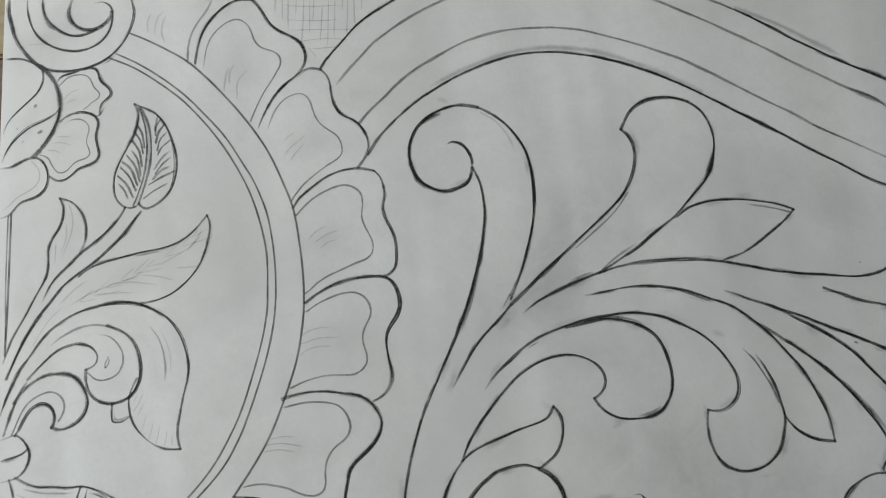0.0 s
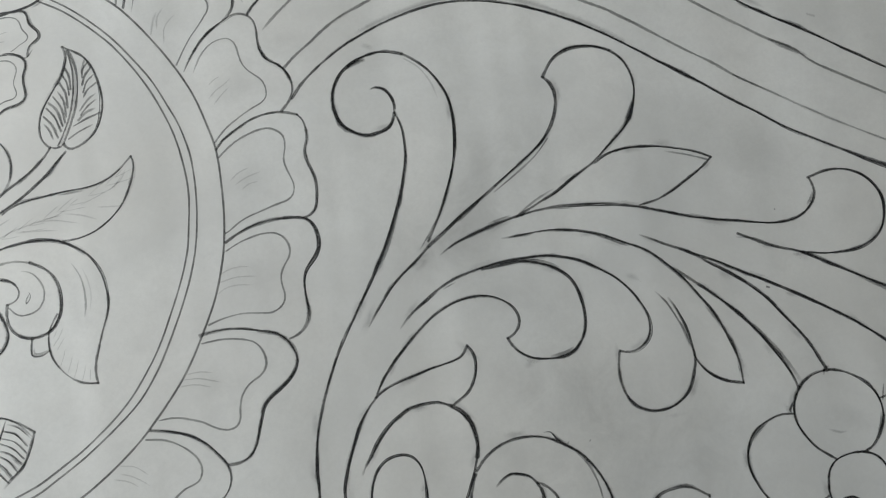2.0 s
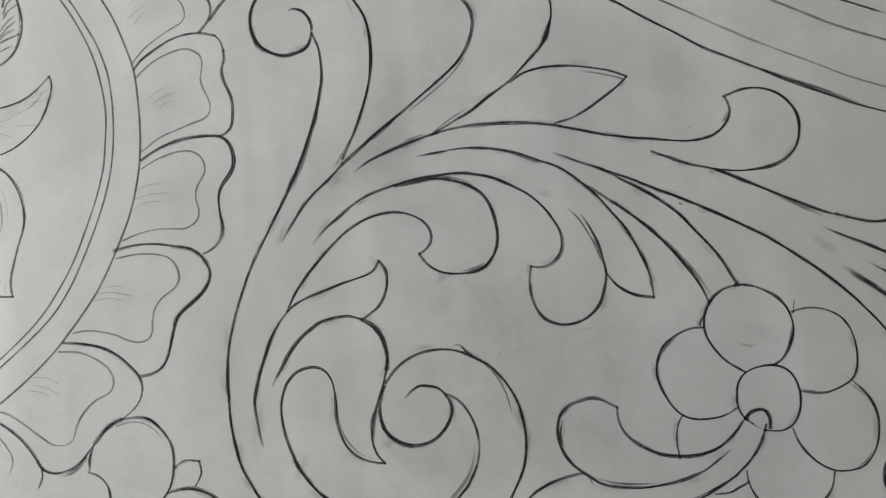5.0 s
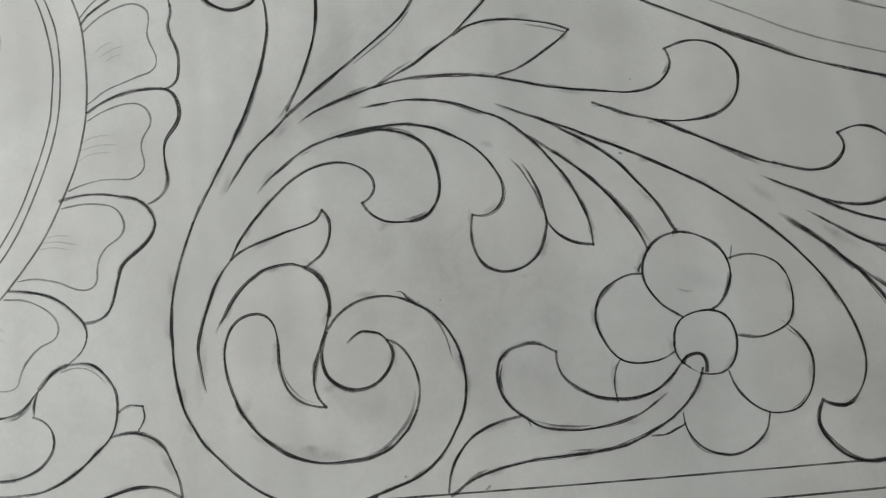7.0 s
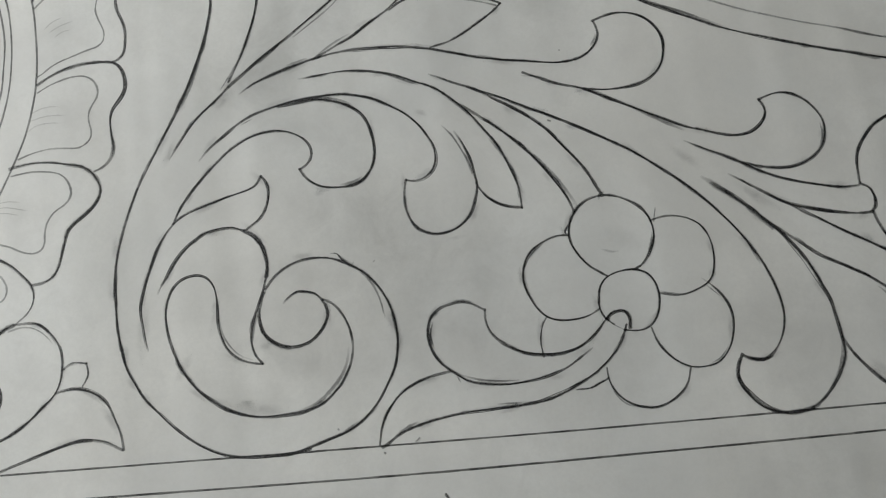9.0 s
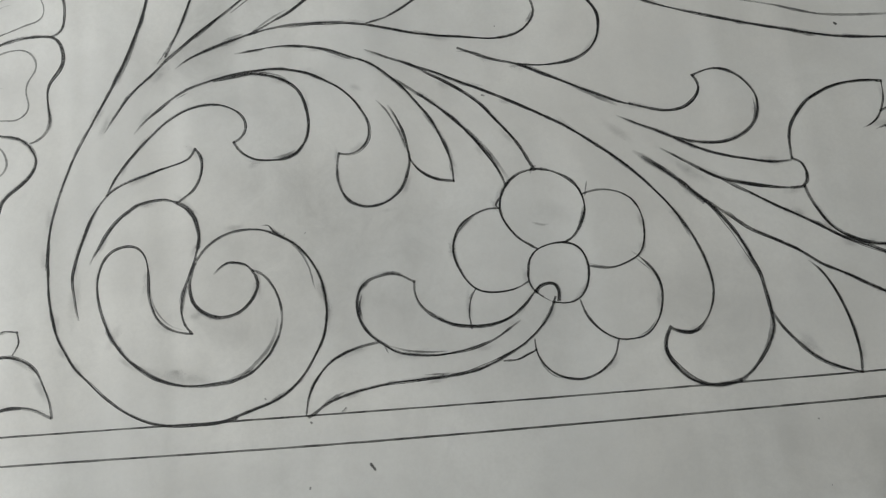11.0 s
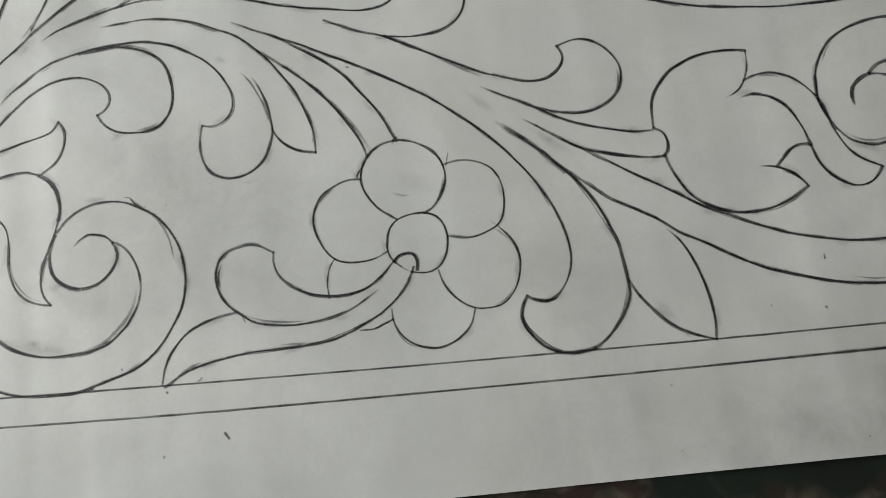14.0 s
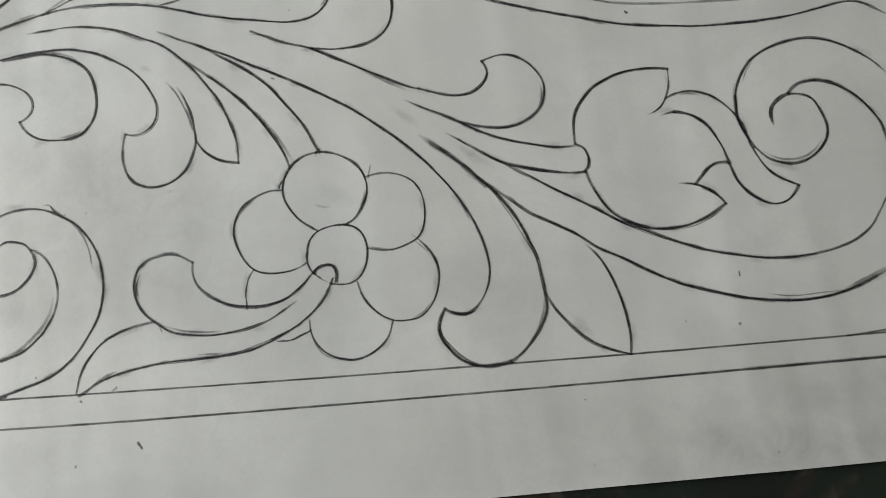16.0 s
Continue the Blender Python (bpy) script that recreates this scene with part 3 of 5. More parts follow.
    stroke(m, "lobe", 0.86, 1, [(-10.5, 46.9), (-8.5, 44.5), (-7.3, 39.5), (-7.3, 36.1), (-8.2, 32.9), (-7.7, 28.4), (-6, 24.5), (-4.6, 20.4), (-4.2, 13.9), (-5.2, 8.6), (-7.2, 6.6), (-9.4, 5.7)])
    stroke(m, "inner_line", 0.64, 2, [(-40.8, 31.7), (-38.5, 34.1), (-34.1, 37.8), (-28.6, 40.7), (-23.1, 42.1), (-18.9, 41.1), (-16.2, 38.4), (-15.6, 34.5), (-16.4, 29.1), (-15.3, 25.2), (-13.7, 21.6), (-12.8, 18.5), (-13.5, 14.6), (-16.3, 12.7), (-20.7, 11.3), (-25, 9.5), (-30.4, 7.4), (-34.7, 4.9), (-37.3, 2.6), (-38.8, 1.7)])
    stroke(m, "shading", 0.53, 3, [(-36.8, 21.9), (-33.7, 24.9), (-29.7, 26.8)])
    stroke(m, "shading", 0.53, 3, [(-35, 20.2), (-30.6, 23), (-25.2, 24.9)])
    stroke(m, "shading", 0.53, 3, [(-32.5, 18.1), (-29.7, 20.3), (-26.2, 21.3)])
    stroke(m, "lobe", 1.04, 0, [(-39, -1.9), (-34.9, 0.9), (-29.5, 3.5), (-24.2, 5.2), (-18.9, 6), (-13.6, 6), (-9.4, 5.5), (-7, 3.8), (-5, -0), (-4.5, -5.3), (-5.9, -9.4), (-8.1, -12.4), (-9.8, -15.4), (-10.3, -19.5), (-9.8, -24.7), (-9, -29.9), (-9.6, -33.5), (-11.2, -36.2), (-14.1, -38.6), (-16.2, -39.4)])
    stroke(m, "inner_line", 0.62, 2, [(-38.7, -5.1), (-35.1, -2.9), (-29.8, -0.6), (-24.4, 0.7), (-19.9, 0.3), (-16.7, -2.2), (-15.2, -6.2), (-15.9, -9.7), (-18, -13.1), (-18.8, -16.7), (-18.4, -19.9), (-17.6, -23), (-18.2, -26.1), (-19.9, -28), (-22.5, -29.4), (-26.2, -29.3), (-32.3, -29), (-38.5, -29.9), (-42.7, -31.2), (-45.6, -32.4)])
    stroke(m, "shading", 0.52, 3, [(-40.8, -13.7), (-37.6, -12.1), (-33.5, -11.4), (-29.7, -11.9)])
    stroke(m, "shading", 0.52, 3, [(-41, -16.8), (-35.7, -15.4), (-27.5, -15.4)])
    stroke(m, "shading", 0.51, 3, [(-41.8, -20.9), (-39, -19.2), (-34.9, -18.3), (-29.3, -18.6)])
    stroke(m, "lobe", 1.02, 0, [(-49, -36.1), (-44.9, -35.1), (-38.7, -34.4), (-32.6, -34.7), (-26.6, -35.8), (-21.5, -37), (-17.6, -39.7), (-15.2, -43.1), (-14, -46.6), (-14.7, -50.6), (-16.5, -53.4), (-19.7, -56.6), (-23.5, -59.7), (-26.1, -62.8), (-27.4, -67.1), (-28.3, -71.3), (-30, -77.5), (-32.2, -80.4), (-35.7, -82.2), (-39.3, -82.6)])
    stroke(m, "inner_line", 0.61, 2, [(-48.1, -39), (-43, -38.2), (-36.9, -38.1), (-30.8, -39.2), (-27.9, -40.9), (-25.7, -44.7), (-25.3, -48.7), (-27.1, -51.9), (-30.7, -54.2), (-32.8, -56.5), (-34.4, -59.7), (-35, -63.6), (-35, -67.4), (-36.5, -69.6), (-38.9, -70.4), (-43.5, -69.6), (-47.4, -67.5), (-52.3, -66), (-58.2, -64.9), (-63.6, -65.4)])
    stroke(m, "shading", 0.5, 3, [(-53.2, -49.7), (-49.6, -49.2), (-44.6, -49.8)])
    stroke(m, "shading", 0.5, 3, [(-54.7, -51.6), (-49.7, -51.6), (-41.7, -53.4)])
    stroke(m, "shading", 0.5, 3, [(-55.8, -54), (-50.8, -53.7), (-44.8, -54.9)])
    stroke(m, "lobe", 0.81, 1, [(-67.1, -68.7), (-60.5, -69.6), (-53.4, -71.5), (-47.3, -74.9), (-42.3, -79.7), (-39.7, -82.9), (-38.7, -86.6), (-39.7, -91.4), (-41.9, -94.2), (-45.3, -96.9)])
    stroke(m, "inner_line", 0.6, 2, [(-91.2, -91.2), (-86.2, -92.7), (-82.1, -95.3), (-78.1, -98.5), (-73.1, -102.4), (-70.1, -104.5), (-66.2, -104.8), (-63.2, -103.5), (-62.2, -99.6), (-60.7, -95.9), (-57.7, -92.1), (-54.3, -89.4), (-50.3, -87.7), (-48.9, -83.8), (-50.3, -79.8), (-55.4, -75.4), (-61.4, -72.6), (-68.5, -71.9)])
    stroke(m, "shading", 0.5, 3, [(-77.4, -80.3), (-72.4, -81), (-67.8, -83.9)])
    stroke(m, "shading", 0.5, 3, [(-77.8, -82.8), (-72.4, -84.6), (-66.9, -87.9)])
    stroke(m, "shading", 0.5, 3, [(-79.8, -84.7), (-75.4, -85.6), (-71.3, -87.8)])
    stroke(m, "lobe", 0.8, 1, [(-95.3, -93.6), (-89.7, -95.4), (-81.6, -101.4), (-76.6, -107.5), (-73.5, -112.5), (-69.6, -114), (-64.7, -113.6), (-58.8, -109.8)])
    stroke(m, "lobe", 0.69, 1, [(-73.9, -112.1), (-73.7, -115.6), (-75.2, -119.8)])
    stroke(m, "inner_line", 0.6, 2, [(-98.5, -96.3), (-91.6, -98.7), (-86.5, -103.9), (-84, -108.9), (-85.3, -114)])


def rosette_scroll(sheet):
    m = motif(sheet, "rosette_scroll")
    stroke(m, "coil", 1, 1, [(-150.3, 132.4), (-149.9, 124.1), (-148.9, 117.9), (-147, 111.7), (-144.2, 106.7), (-140.2, 101.6), (-135.8, 98.2), (-130.3, 96.6), (-124.8, 96.4), (-119.4, 97.2), (-113.9, 99.2), (-109.5, 102.2), (-105.1, 107.4), (-102.4, 113.2), (-101.1, 119.2), (-101.7, 124.2), (-102.8, 128.4)])
    stroke(m, "coil", 0.78, 1, [(-143, 131.4), (-142.8, 123.5), (-141.6, 118.1), (-139.3, 113.1), (-134.8, 108.4), (-129.3, 105.6), (-123.8, 104.5), (-118.3, 105.5), (-113.9, 108), (-110.6, 112.6), (-109.5, 117.4), (-109.9, 122.3), (-111.7, 124.2), (-115.1, 125.1), (-116.9, 124.5)])
    stroke(m, "coil", 1.12, 0, [(-137, 131), (-136.6, 123.1), (-135, 118.6), (-131.6, 114.9), (-127.2, 111.9), (-122.8, 110.9), (-118.4, 112), (-115.7, 113.5)])
    stroke(m, "coil", 1.34, 0, [(-124.7, 128.1), (-126.2, 124.3), (-126.6, 120.4), (-125, 116.8), (-122.1, 114), (-118.8, 113), (-115, 113.7), (-111.7, 115.9), (-110, 118.6), (-109.7, 120.6)])
    stroke(m, "guide_mark", 0.44, 3, [(-143.2, 108.6), (-138.1, 108.7), (-133.7, 108.3)])


def husk(sheet):
    m = motif(sheet, "husk")
    stroke(m, "edge", 0.77, 1, [(-151.1, 103.2), (-145.7, 103), (-141.3, 101.5), (-138, 99.6)])
    stroke(m, "edge", 0.66, 1, [(-136.9, 98.5), (-136.2, 96.6), (-136.3, 92.6), (-138.2, 88.5), (-142, 84.6), (-146.3, 80.5), (-148.8, 77.7), (-150.4, 74.4), (-151, 72.2)])
    stroke(m, "edge", 1.53, 0, [(-137.5, 99.3), (-133.5, 95.2), (-131.3, 91.5), (-129.7, 85.5), (-129.4, 80.9), (-130.3, 76.3), (-132.1, 71.8), (-135.3, 66.8), (-138.4, 63.2), (-139.5, 62.2)])
    stroke(m, "edge", 0.76, 1, [(-129.7, 80.9), (-131.6, 78.7), (-135.4, 76.7), (-140.8, 74.3), (-145, 71), (-148.5, 67), (-150.5, 63), (-151.3, 60.8)])
    stroke(m, "speck", 1.08, 2, [(-139.4, 82.3), (-138.8, 83), (-138.3, 83.4)])
    stroke(m, "speck", 1.08, 2, [(-137.9, 71.6), (-137.1, 72), (-136, 72.6)])
    stroke(m, "speck", 0.86, 3, [(-146.1, 73.8), (-145.3, 74.5)])
    stroke(m, "speck", 0.86, 3, [(-143.8, 68.2), (-143, 69.3)])
    stroke(m, "edge", 0.85, 1, [(-152.1, 58.7), (-147.9, 58.8), (-143.7, 60.9), (-140.5, 62), (-137.3, 61.6), (-135.1, 59.1), (-133.8, 56.1), (-133.8, 51.6), (-135, 48.8), (-137.1, 46.8), (-140.2, 45.5), (-143.3, 45), (-145.8, 42.6), (-147.8, 40.1), (-151.6, 39.1)])
    stroke(m, "inner_line", 0.53, 3, [(-139.8, 60.4), (-137.2, 57), (-136.8, 54.1), (-138.2, 50.9), (-141.7, 48.5), (-145.5, 46.5), (-148.6, 43.3), (-151.2, 41.5)])
    stroke(m, "ruffle", 0.65, 1, [(-131.1, 91.5), (-129.2, 94.2), (-125.9, 95.3), (-120.5, 96.6)])
    stroke(m, "ruffle", 0.88, 1, [(-120.5, 96.6), (-117.2, 97.1), (-115, 95.5), (-114.5, 92.6), (-113.7, 90.6), (-111.3, 88.8), (-110, 86.4), (-111, 84.1), (-113.2, 82.6), (-114.1, 79.7), (-114.3, 77.8)])
    stroke(m, "inner_line", 0.44, 2, [(-129.6, 90.7), (-127, 93.5), (-122.6, 94.6), (-119.4, 93.9), (-117.4, 91.6), (-116.9, 88.8), (-114.7, 87.2), (-114.3, 85.1), (-115.4, 83.5), (-117.6, 83), (-118.6, 81.2), (-120.4, 80.2)])
    stroke(m, "shading", 0.43, 3, [(-128, 84.9), (-125.2, 87.5), (-121.9, 88.5)])
    stroke(m, "shading", 0.43, 3, [(-127.3, 83), (-125.2, 84), (-123.2, 84.3)])
    stroke(m, "ruffle", 0.86, 1, [(-129.4, 75.8), (-126.8, 77.9), (-121.4, 78.9), (-117.1, 77.8), (-115.2, 75.8), (-114.7, 73.5), (-115.6, 69.4), (-114.9, 64.8), (-114.3, 61.3), (-116, 58.5), (-119.1, 57.2), (-121.9, 56.5), (-124.4, 54.2), (-127.6, 52.3), (-130.8, 52.3), (-132.9, 54)])
    stroke(m, "inner_line", 0.43, 2, [(-128.5, 73.9), (-125.7, 76), (-121.4, 76.1), (-118.8, 73.8), (-118.4, 70.8), (-119.4, 67.4), (-118.8, 64.6), (-117.9, 62.8), (-118.7, 60.6), (-121.3, 59.9), (-124.1, 58.7), (-126.2, 56.2), (-128.3, 55.2), (-130.4, 55.8), (-132.6, 58.9), (-134.1, 61.8), (-136.7, 62.9)])
    stroke(m, "shading", 0.43, 3, [(-131, 69.5), (-128.5, 69.7), (-125.7, 69.5)])
    stroke(m, "shading", 0.43, 3, [(-132.1, 67.3), (-128.9, 67.3), (-125, 66)])
    stroke(m, "shading", 0.43, 3, [(-134.2, 64.5), (-131.4, 64.3), (-129.2, 63.2)])
    stroke(m, "tick", 0.43, 1, [(-112.3, 80.5), (-114.3, 77.4), (-116, 76.8)])


def centre_line(sheet):
    m = motif(sheet, "centre_line")
    stroke(m, "ruled_line", 0.74, 1, [(-147.2, 40.5), (-147.5, 25.3), (-147.8, 6.2), (-148.4, -12.3)])
    stroke(m, "ruled_line", 0.53, 2, [(-148.3, 39.5), (-148.5, 31.9), (-148.7, 14.7), (-148.3, -6.2)])


def veined_bud(sheet):
    m = motif(sheet, "veined_bud")
    stroke(m, "edge", 0.76, 1, [(-101.1, 80.8), (-99.6, 77.4), (-100.2, 72.8), (-101.4, 68.3), (-104.2, 62.8), (-107, 57.4), (-108.7, 52.6), (-109.1, 47.5), (-108.3, 43.6), (-106.4, 40.8), (-104.9, 39.8)])
    stroke(m, "edge", 0.87, 1, [(-100.8, 80.8), (-97.6, 79.1), (-93.3, 76.5), (-90.1, 72.7), (-87.4, 66.6), (-85.7, 60.3), (-85.4, 54.6), (-86.5, 49), (-88.3, 44.7), (-91.6, 41.2), (-94.8, 39.2), (-97.9, 38.6), (-99.6, 40.7)])
    stroke(m, "edge", 0.74, 1, [(-104.9, 40), (-102.8, 39.4), (-100.9, 39.9), (-99.6, 41.2)])
    stroke(m, "midrib", 0.65, 1, [(-99.5, 79.7), (-97.6, 73.8), (-96.6, 66.8), (-96.5, 60), (-97.4, 53.3), (-98.9, 47.8), (-100.4, 43.4), (-101.7, 40.4)])
    stroke(m, "midrib", 0.76, 1, [(-98.7, 79.2), (-95.9, 72.5), (-94.9, 65.5), (-95.2, 56.5), (-96.8, 49.8), (-98.5, 44.4), (-99.6, 41.2)])
    stroke(m, "midrib", 1.09, 3, [(-99.3, 78.6), (-96.8, 73.3), (-95.8, 66.1), (-95.8, 57.6), (-97.2, 51), (-98.9, 46), (-100.7, 41.2)])
    stroke(m, "vein", 0.69, 1, [(-100.2, 72.4), (-98.3, 68.5), (-97.5, 63)])
    stroke(m, "vein", 0.69, 1, [(-101.1, 69.5), (-99, 65.9), (-98, 60.8)])
    stroke(m, "vein", 0.78, 1, [(-101.8, 65.8), (-99.5, 61.8), (-98.4, 55.6)])
    stroke(m, "vein", 0.77, 1, [(-102.5, 62.5), (-99.9, 58), (-98.9, 51.8)])
    stroke(m, "vein", 0.77, 1, [(-104, 60.1), (-101, 55.8), (-99.3, 49.6)])
    stroke(m, "vein", 0.77, 1, [(-105.7, 57.7), (-102.7, 54.8), (-100.2, 48.3)])
    stroke(m, "vein", 0.77, 1, [(-106.3, 55.5), (-103.4, 51.9), (-100.8, 46.1)])
    stroke(m, "vein", 0.77, 1, [(-107.4, 52.2), (-104.2, 48.6), (-101.9, 43.6)])
    stroke(m, "vein", 0.77, 1, [(-107.4, 49.3), (-105.3, 46.7), (-103.6, 42.8)])
    stroke(m, "vein", 0.7, 2, [(-92.4, 74.5), (-93.1, 71.8), (-93.4, 69.5)])
    stroke(m, "vein", 0.7, 1, [(-91.1, 74), (-92.9, 70.9), (-93.2, 67.7)])
    stroke(m, "vein", 0.69, 1, [(-89.9, 71.6), (-92.1, 68.5), (-93, 64.5)])
    stroke(m, "vein", 0.69, 1, [(-89.1, 68.3), (-91.5, 65.5), (-92.6, 61.5)])
    stroke(m, "vein", 0.69, 1, [(-87.8, 65), (-90.9, 62.5), (-92.6, 59)])
    stroke(m, "vein", 0.69, 2, [(-87.7, 60.9), (-90.7, 58.4), (-93.7, 54.1)])
    stroke(m, "vein", 0.69, 1, [(-87.5, 58.4), (-90.7, 55.7), (-93.3, 52.3)])
    stroke(m, "vein", 0.69, 2, [(-87.7, 54.8), (-91.4, 53.2), (-94.2, 50.1)])
    stroke(m, "vein", 0.69, 1, [(-86.3, 52.6), (-91.4, 50.5), (-95.7, 48)])
    stroke(m, "vein", 0.68, 1, [(-88.7, 48.1), (-93.6, 45.6), (-97.7, 42.8)])
    stroke(m, "stem", 0.85, 0, [(-104.9, 39.6), (-106.8, 36.4), (-109.6, 33.1), (-113.8, 29.1), (-119, 25.2), (-122.1, 22.9), (-125.2, 19.7), (-129.3, 15.9), (-132.3, 12.4), (-135.3, 6.3)])
    stroke(m, "stem", 0.85, 0, [(-99, 37.6), (-102.2, 33.7), (-106.4, 28.5), (-111.7, 23.5), (-116.9, 19.2), (-122, 15.8), (-127.2, 12), (-132.2, 6), (-136.3, 1.1), (-140.2, -4.8), (-144.1, -12.7), (-147.6, -20.9)])
    stroke(m, "leaf_edge", 0.85, 1, [(-129.2, 45.3), (-127.9, 42.3), (-128.1, 37.9), (-129.5, 33.6), (-132.2, 29.5), (-133.4, 25.3), (-133.3, 19.9), (-134, 15.7), (-136, 11.6), (-138.4, 7.6), (-141.4, 1.5), (-145.3, -5.4), (-147.8, -11.4), (-149.1, -15.3)])
    stroke(m, "leaf_edge", 0.85, 1, [(-129, 45), (-125.4, 43.9), (-122.2, 40.7), (-119.9, 36.2), (-119.2, 31.7), (-120, 27), (-121.5, 23.7)])
    stroke(m, "shading", 0.53, 3, [(-125.6, 42.1), (-124.3, 36.5), (-125.3, 30), (-128.7, 21.7)])
    stroke(m, "shading", 0.53, 3, [(-126.8, 35.6), (-126.7, 30.2), (-128.8, 23.8)])
    stroke(m, "shading", 0.52, 3, [(-130.5, 28.3), (-131, 19.7)])
    stroke(m, "leaf_edge", 0.73, 1, [(-122, 14.7), (-117.9, 17.6), (-113.7, 19), (-107.5, 20.4), (-99.1, 21.9), (-90.7, 23), (-84.4, 25.1), (-79.1, 29), (-75.8, 32.7), (-74.3, 34.3)])
    stroke(m, "leaf_edge", 0.74, 1, [(-74.3, 34.3), (-73.3, 31.4), (-73.9, 26), (-75.7, 19.6), (-78.3, 14.4), (-83.6, 8.5), (-88.9, 5.1), (-94.1, 3.4), (-99.3, 2.9)])
    stroke(m, "shading", 0.53, 3, [(-77, 28.4), (-80.2, 23.2), (-86.6, 19.4), (-94, 15.7)])
    stroke(m, "shading", 0.52, 3, [(-126, 3.4), (-119.9, 7.1), (-111.6, 10.1), (-101.3, 13.1), (-96.7, 16.3)])
    stroke(m, "shading", 0.52, 3, [(-116.8, 6.9), (-109.6, 7.4), (-101.3, 7.1)])
    stroke(m, "shading", 0.52, 3, [(-110.6, 10.6), (-103.4, 11.1), (-93, 9.2)])
    stroke(m, "shading", 0.52, 3, [(-99.2, 13.3), (-93, 12.4), (-86.7, 10.4)])
    stroke(m, "shading", 0.52, 3, [(-86.7, 15.1), (-78.3, 14.9)])
    stroke(m, "shading", 0.52, 3, [(-129.1, 4.7), (-124, 9.6), (-118.9, 13)])
    stroke(m, "shading", 0.51, 3, [(-138.1, -9.1), (-133.2, -1.2), (-128.1, 3.6)])
    stroke(m, "shading", 0.53, 3, [(-82.4, 21.2), (-78.1, 25.2), (-76.3, 29.4)])


    # feathered veins on both sides of the long leaf's midrib
    rib = spline([(-127, 3), (-112, 9.5), (-97, 16.5), (-84, 23), (-76, 30)], 5.2)
    for i, p in enumerate(rib[1:-1]):
        along = (rib[i + 2] - rib[i]).normalized()
        for lean, reach in ((0.33, 8.0), (-0.38, 10.0)):
            way = Vector((along.x * math.cos(lean) - along.y * math.sin(lean), along.x * math.sin(lean) + along.y * math.cos(lean)))
            far = reach * (0.65 + 0.35 * math.sin(2.1 * i + lean))
            stroke(m, "shading", 0.42, 3, [tuple(p), tuple(p + way * far * 0.5 + along * 0.4), tuple(p + way * far + along * 1.6)])


def scroll_leaf(sheet):
    m = motif(sheet, "scroll_leaf")
    stroke(m, "edge", 0.8, 1, [(-148.1, -30.1), (-144, -19.8), (-139.1, -13.1), (-134.1, -6.3), (-128, -1.6), (-121.9, 1.4), (-115.8, 3), (-108.5, 3.7), (-101.3, 2.9), (-95.2, 0.5), (-90, -3), (-86.6, -7.1), (-84, -12.5), (-82.5, -18.8), (-82.2, -22.9), (-82.9, -26.9), (-84.4, -32.8), (-85.9, -39.7), (-86.6, -45.6), (-85.7, -50.5)])
    stroke(m, "edge", 1.03, 1, [(-115.8, 3), (-108.5, 3.9), (-101.3, 3.1), (-96.8, 1.5)])
    stroke(m, "edge", 0.6, 1, [(-85.7, -50.5), (-89.7, -50.2), (-93.7, -48.9), (-97.2, -46.6), (-100.6, -43), (-102.8, -38.9), (-103.8, -34.2), (-103.6, -30.2), (-102.5, -27.3), (-101.1, -24.4)])
    stroke(m, "shading", 0.6, 2, [(-96.2, -5.9), (-93.2, -10.1), (-91.2, -16), (-90.5, -22.2), (-91, -26.2)])
    stroke(m, "shading", 0.51, 3, [(-92.2, -7.7), (-89.8, -13), (-88.6, -18.3), (-88.9, -23.7)])
    stroke(m, "shading", 0.4, 3, [(-99.2, -42.9), (-98.2, -39.6), (-97.8, -37.3)])
    stroke(m, "shading", 0.4, 3, [(-96.6, -45.7), (-95.8, -42.8), (-95.2, -40.1)])
    stroke(m, "shading", 0.4, 3, [(-94.3, -47.7), (-93.4, -44.6), (-93, -41.7)])
    stroke(m, "shading", 0.4, 3, [(-91.3, -48.9), (-90.6, -46.2), (-90.4, -43.9)])
    stroke(m, "shading", 0.4, 3, [(-100.8, -37.8), (-99.6, -35.5), (-98.1, -33.3)])
    stroke(m, "shading", 0.4, 3, [(-88.5, -49.3), (-88.6, -45.4)])
    stroke(m, "shading", 0.4, 3, [(-102.4, -33.5), (-100.9, -30)])
    stroke(m, "shading", 0.4, 3, [(-102, -35.7), (-100.1, -32.9), (-98.7, -29.6)])
    stroke(m, "curl", 0.82, 2, [(-132, -10), (-129, -7.8), (-123.9, -5.1), (-118.8, -3.8), (-113.7, -4), (-108.6, -5.7)])
    stroke(m, "curl", 1.03, 0, [(-111.6, -4.4), (-108.6, -5.7), (-104.5, -8.3), (-101.4, -12.5), (-99.8, -18.4), (-99.7, -23.5), (-100.5, -26.4), (-102.5, -29.9), (-105.6, -31.7), (-110.6, -32.6), (-114.6, -31.3), (-117.7, -28.4), (-119.3, -23.9), (-119.3, -19.8)])
    stroke(m, "curl", 0.81, 1, [(-119.3, -19.8), (-116.7, -19), (-115.1, -16.7), (-115.5, -14), (-117.7, -11.6), (-120.8, -10.3), (-124.9, -10.4), (-129.9, -12.2), (-134.9, -16.5), (-139.9, -21.6)])
    stroke(m, "inner_line", 0.62, 2, [(-114.7, -7.5), (-111.6, -8.1), (-108.2, -10.9), (-106.1, -14.8), (-106.1, -18.9), (-108.2, -22.4), (-111.6, -23.9), (-115.3, -23.8), (-118.3, -21.3)])
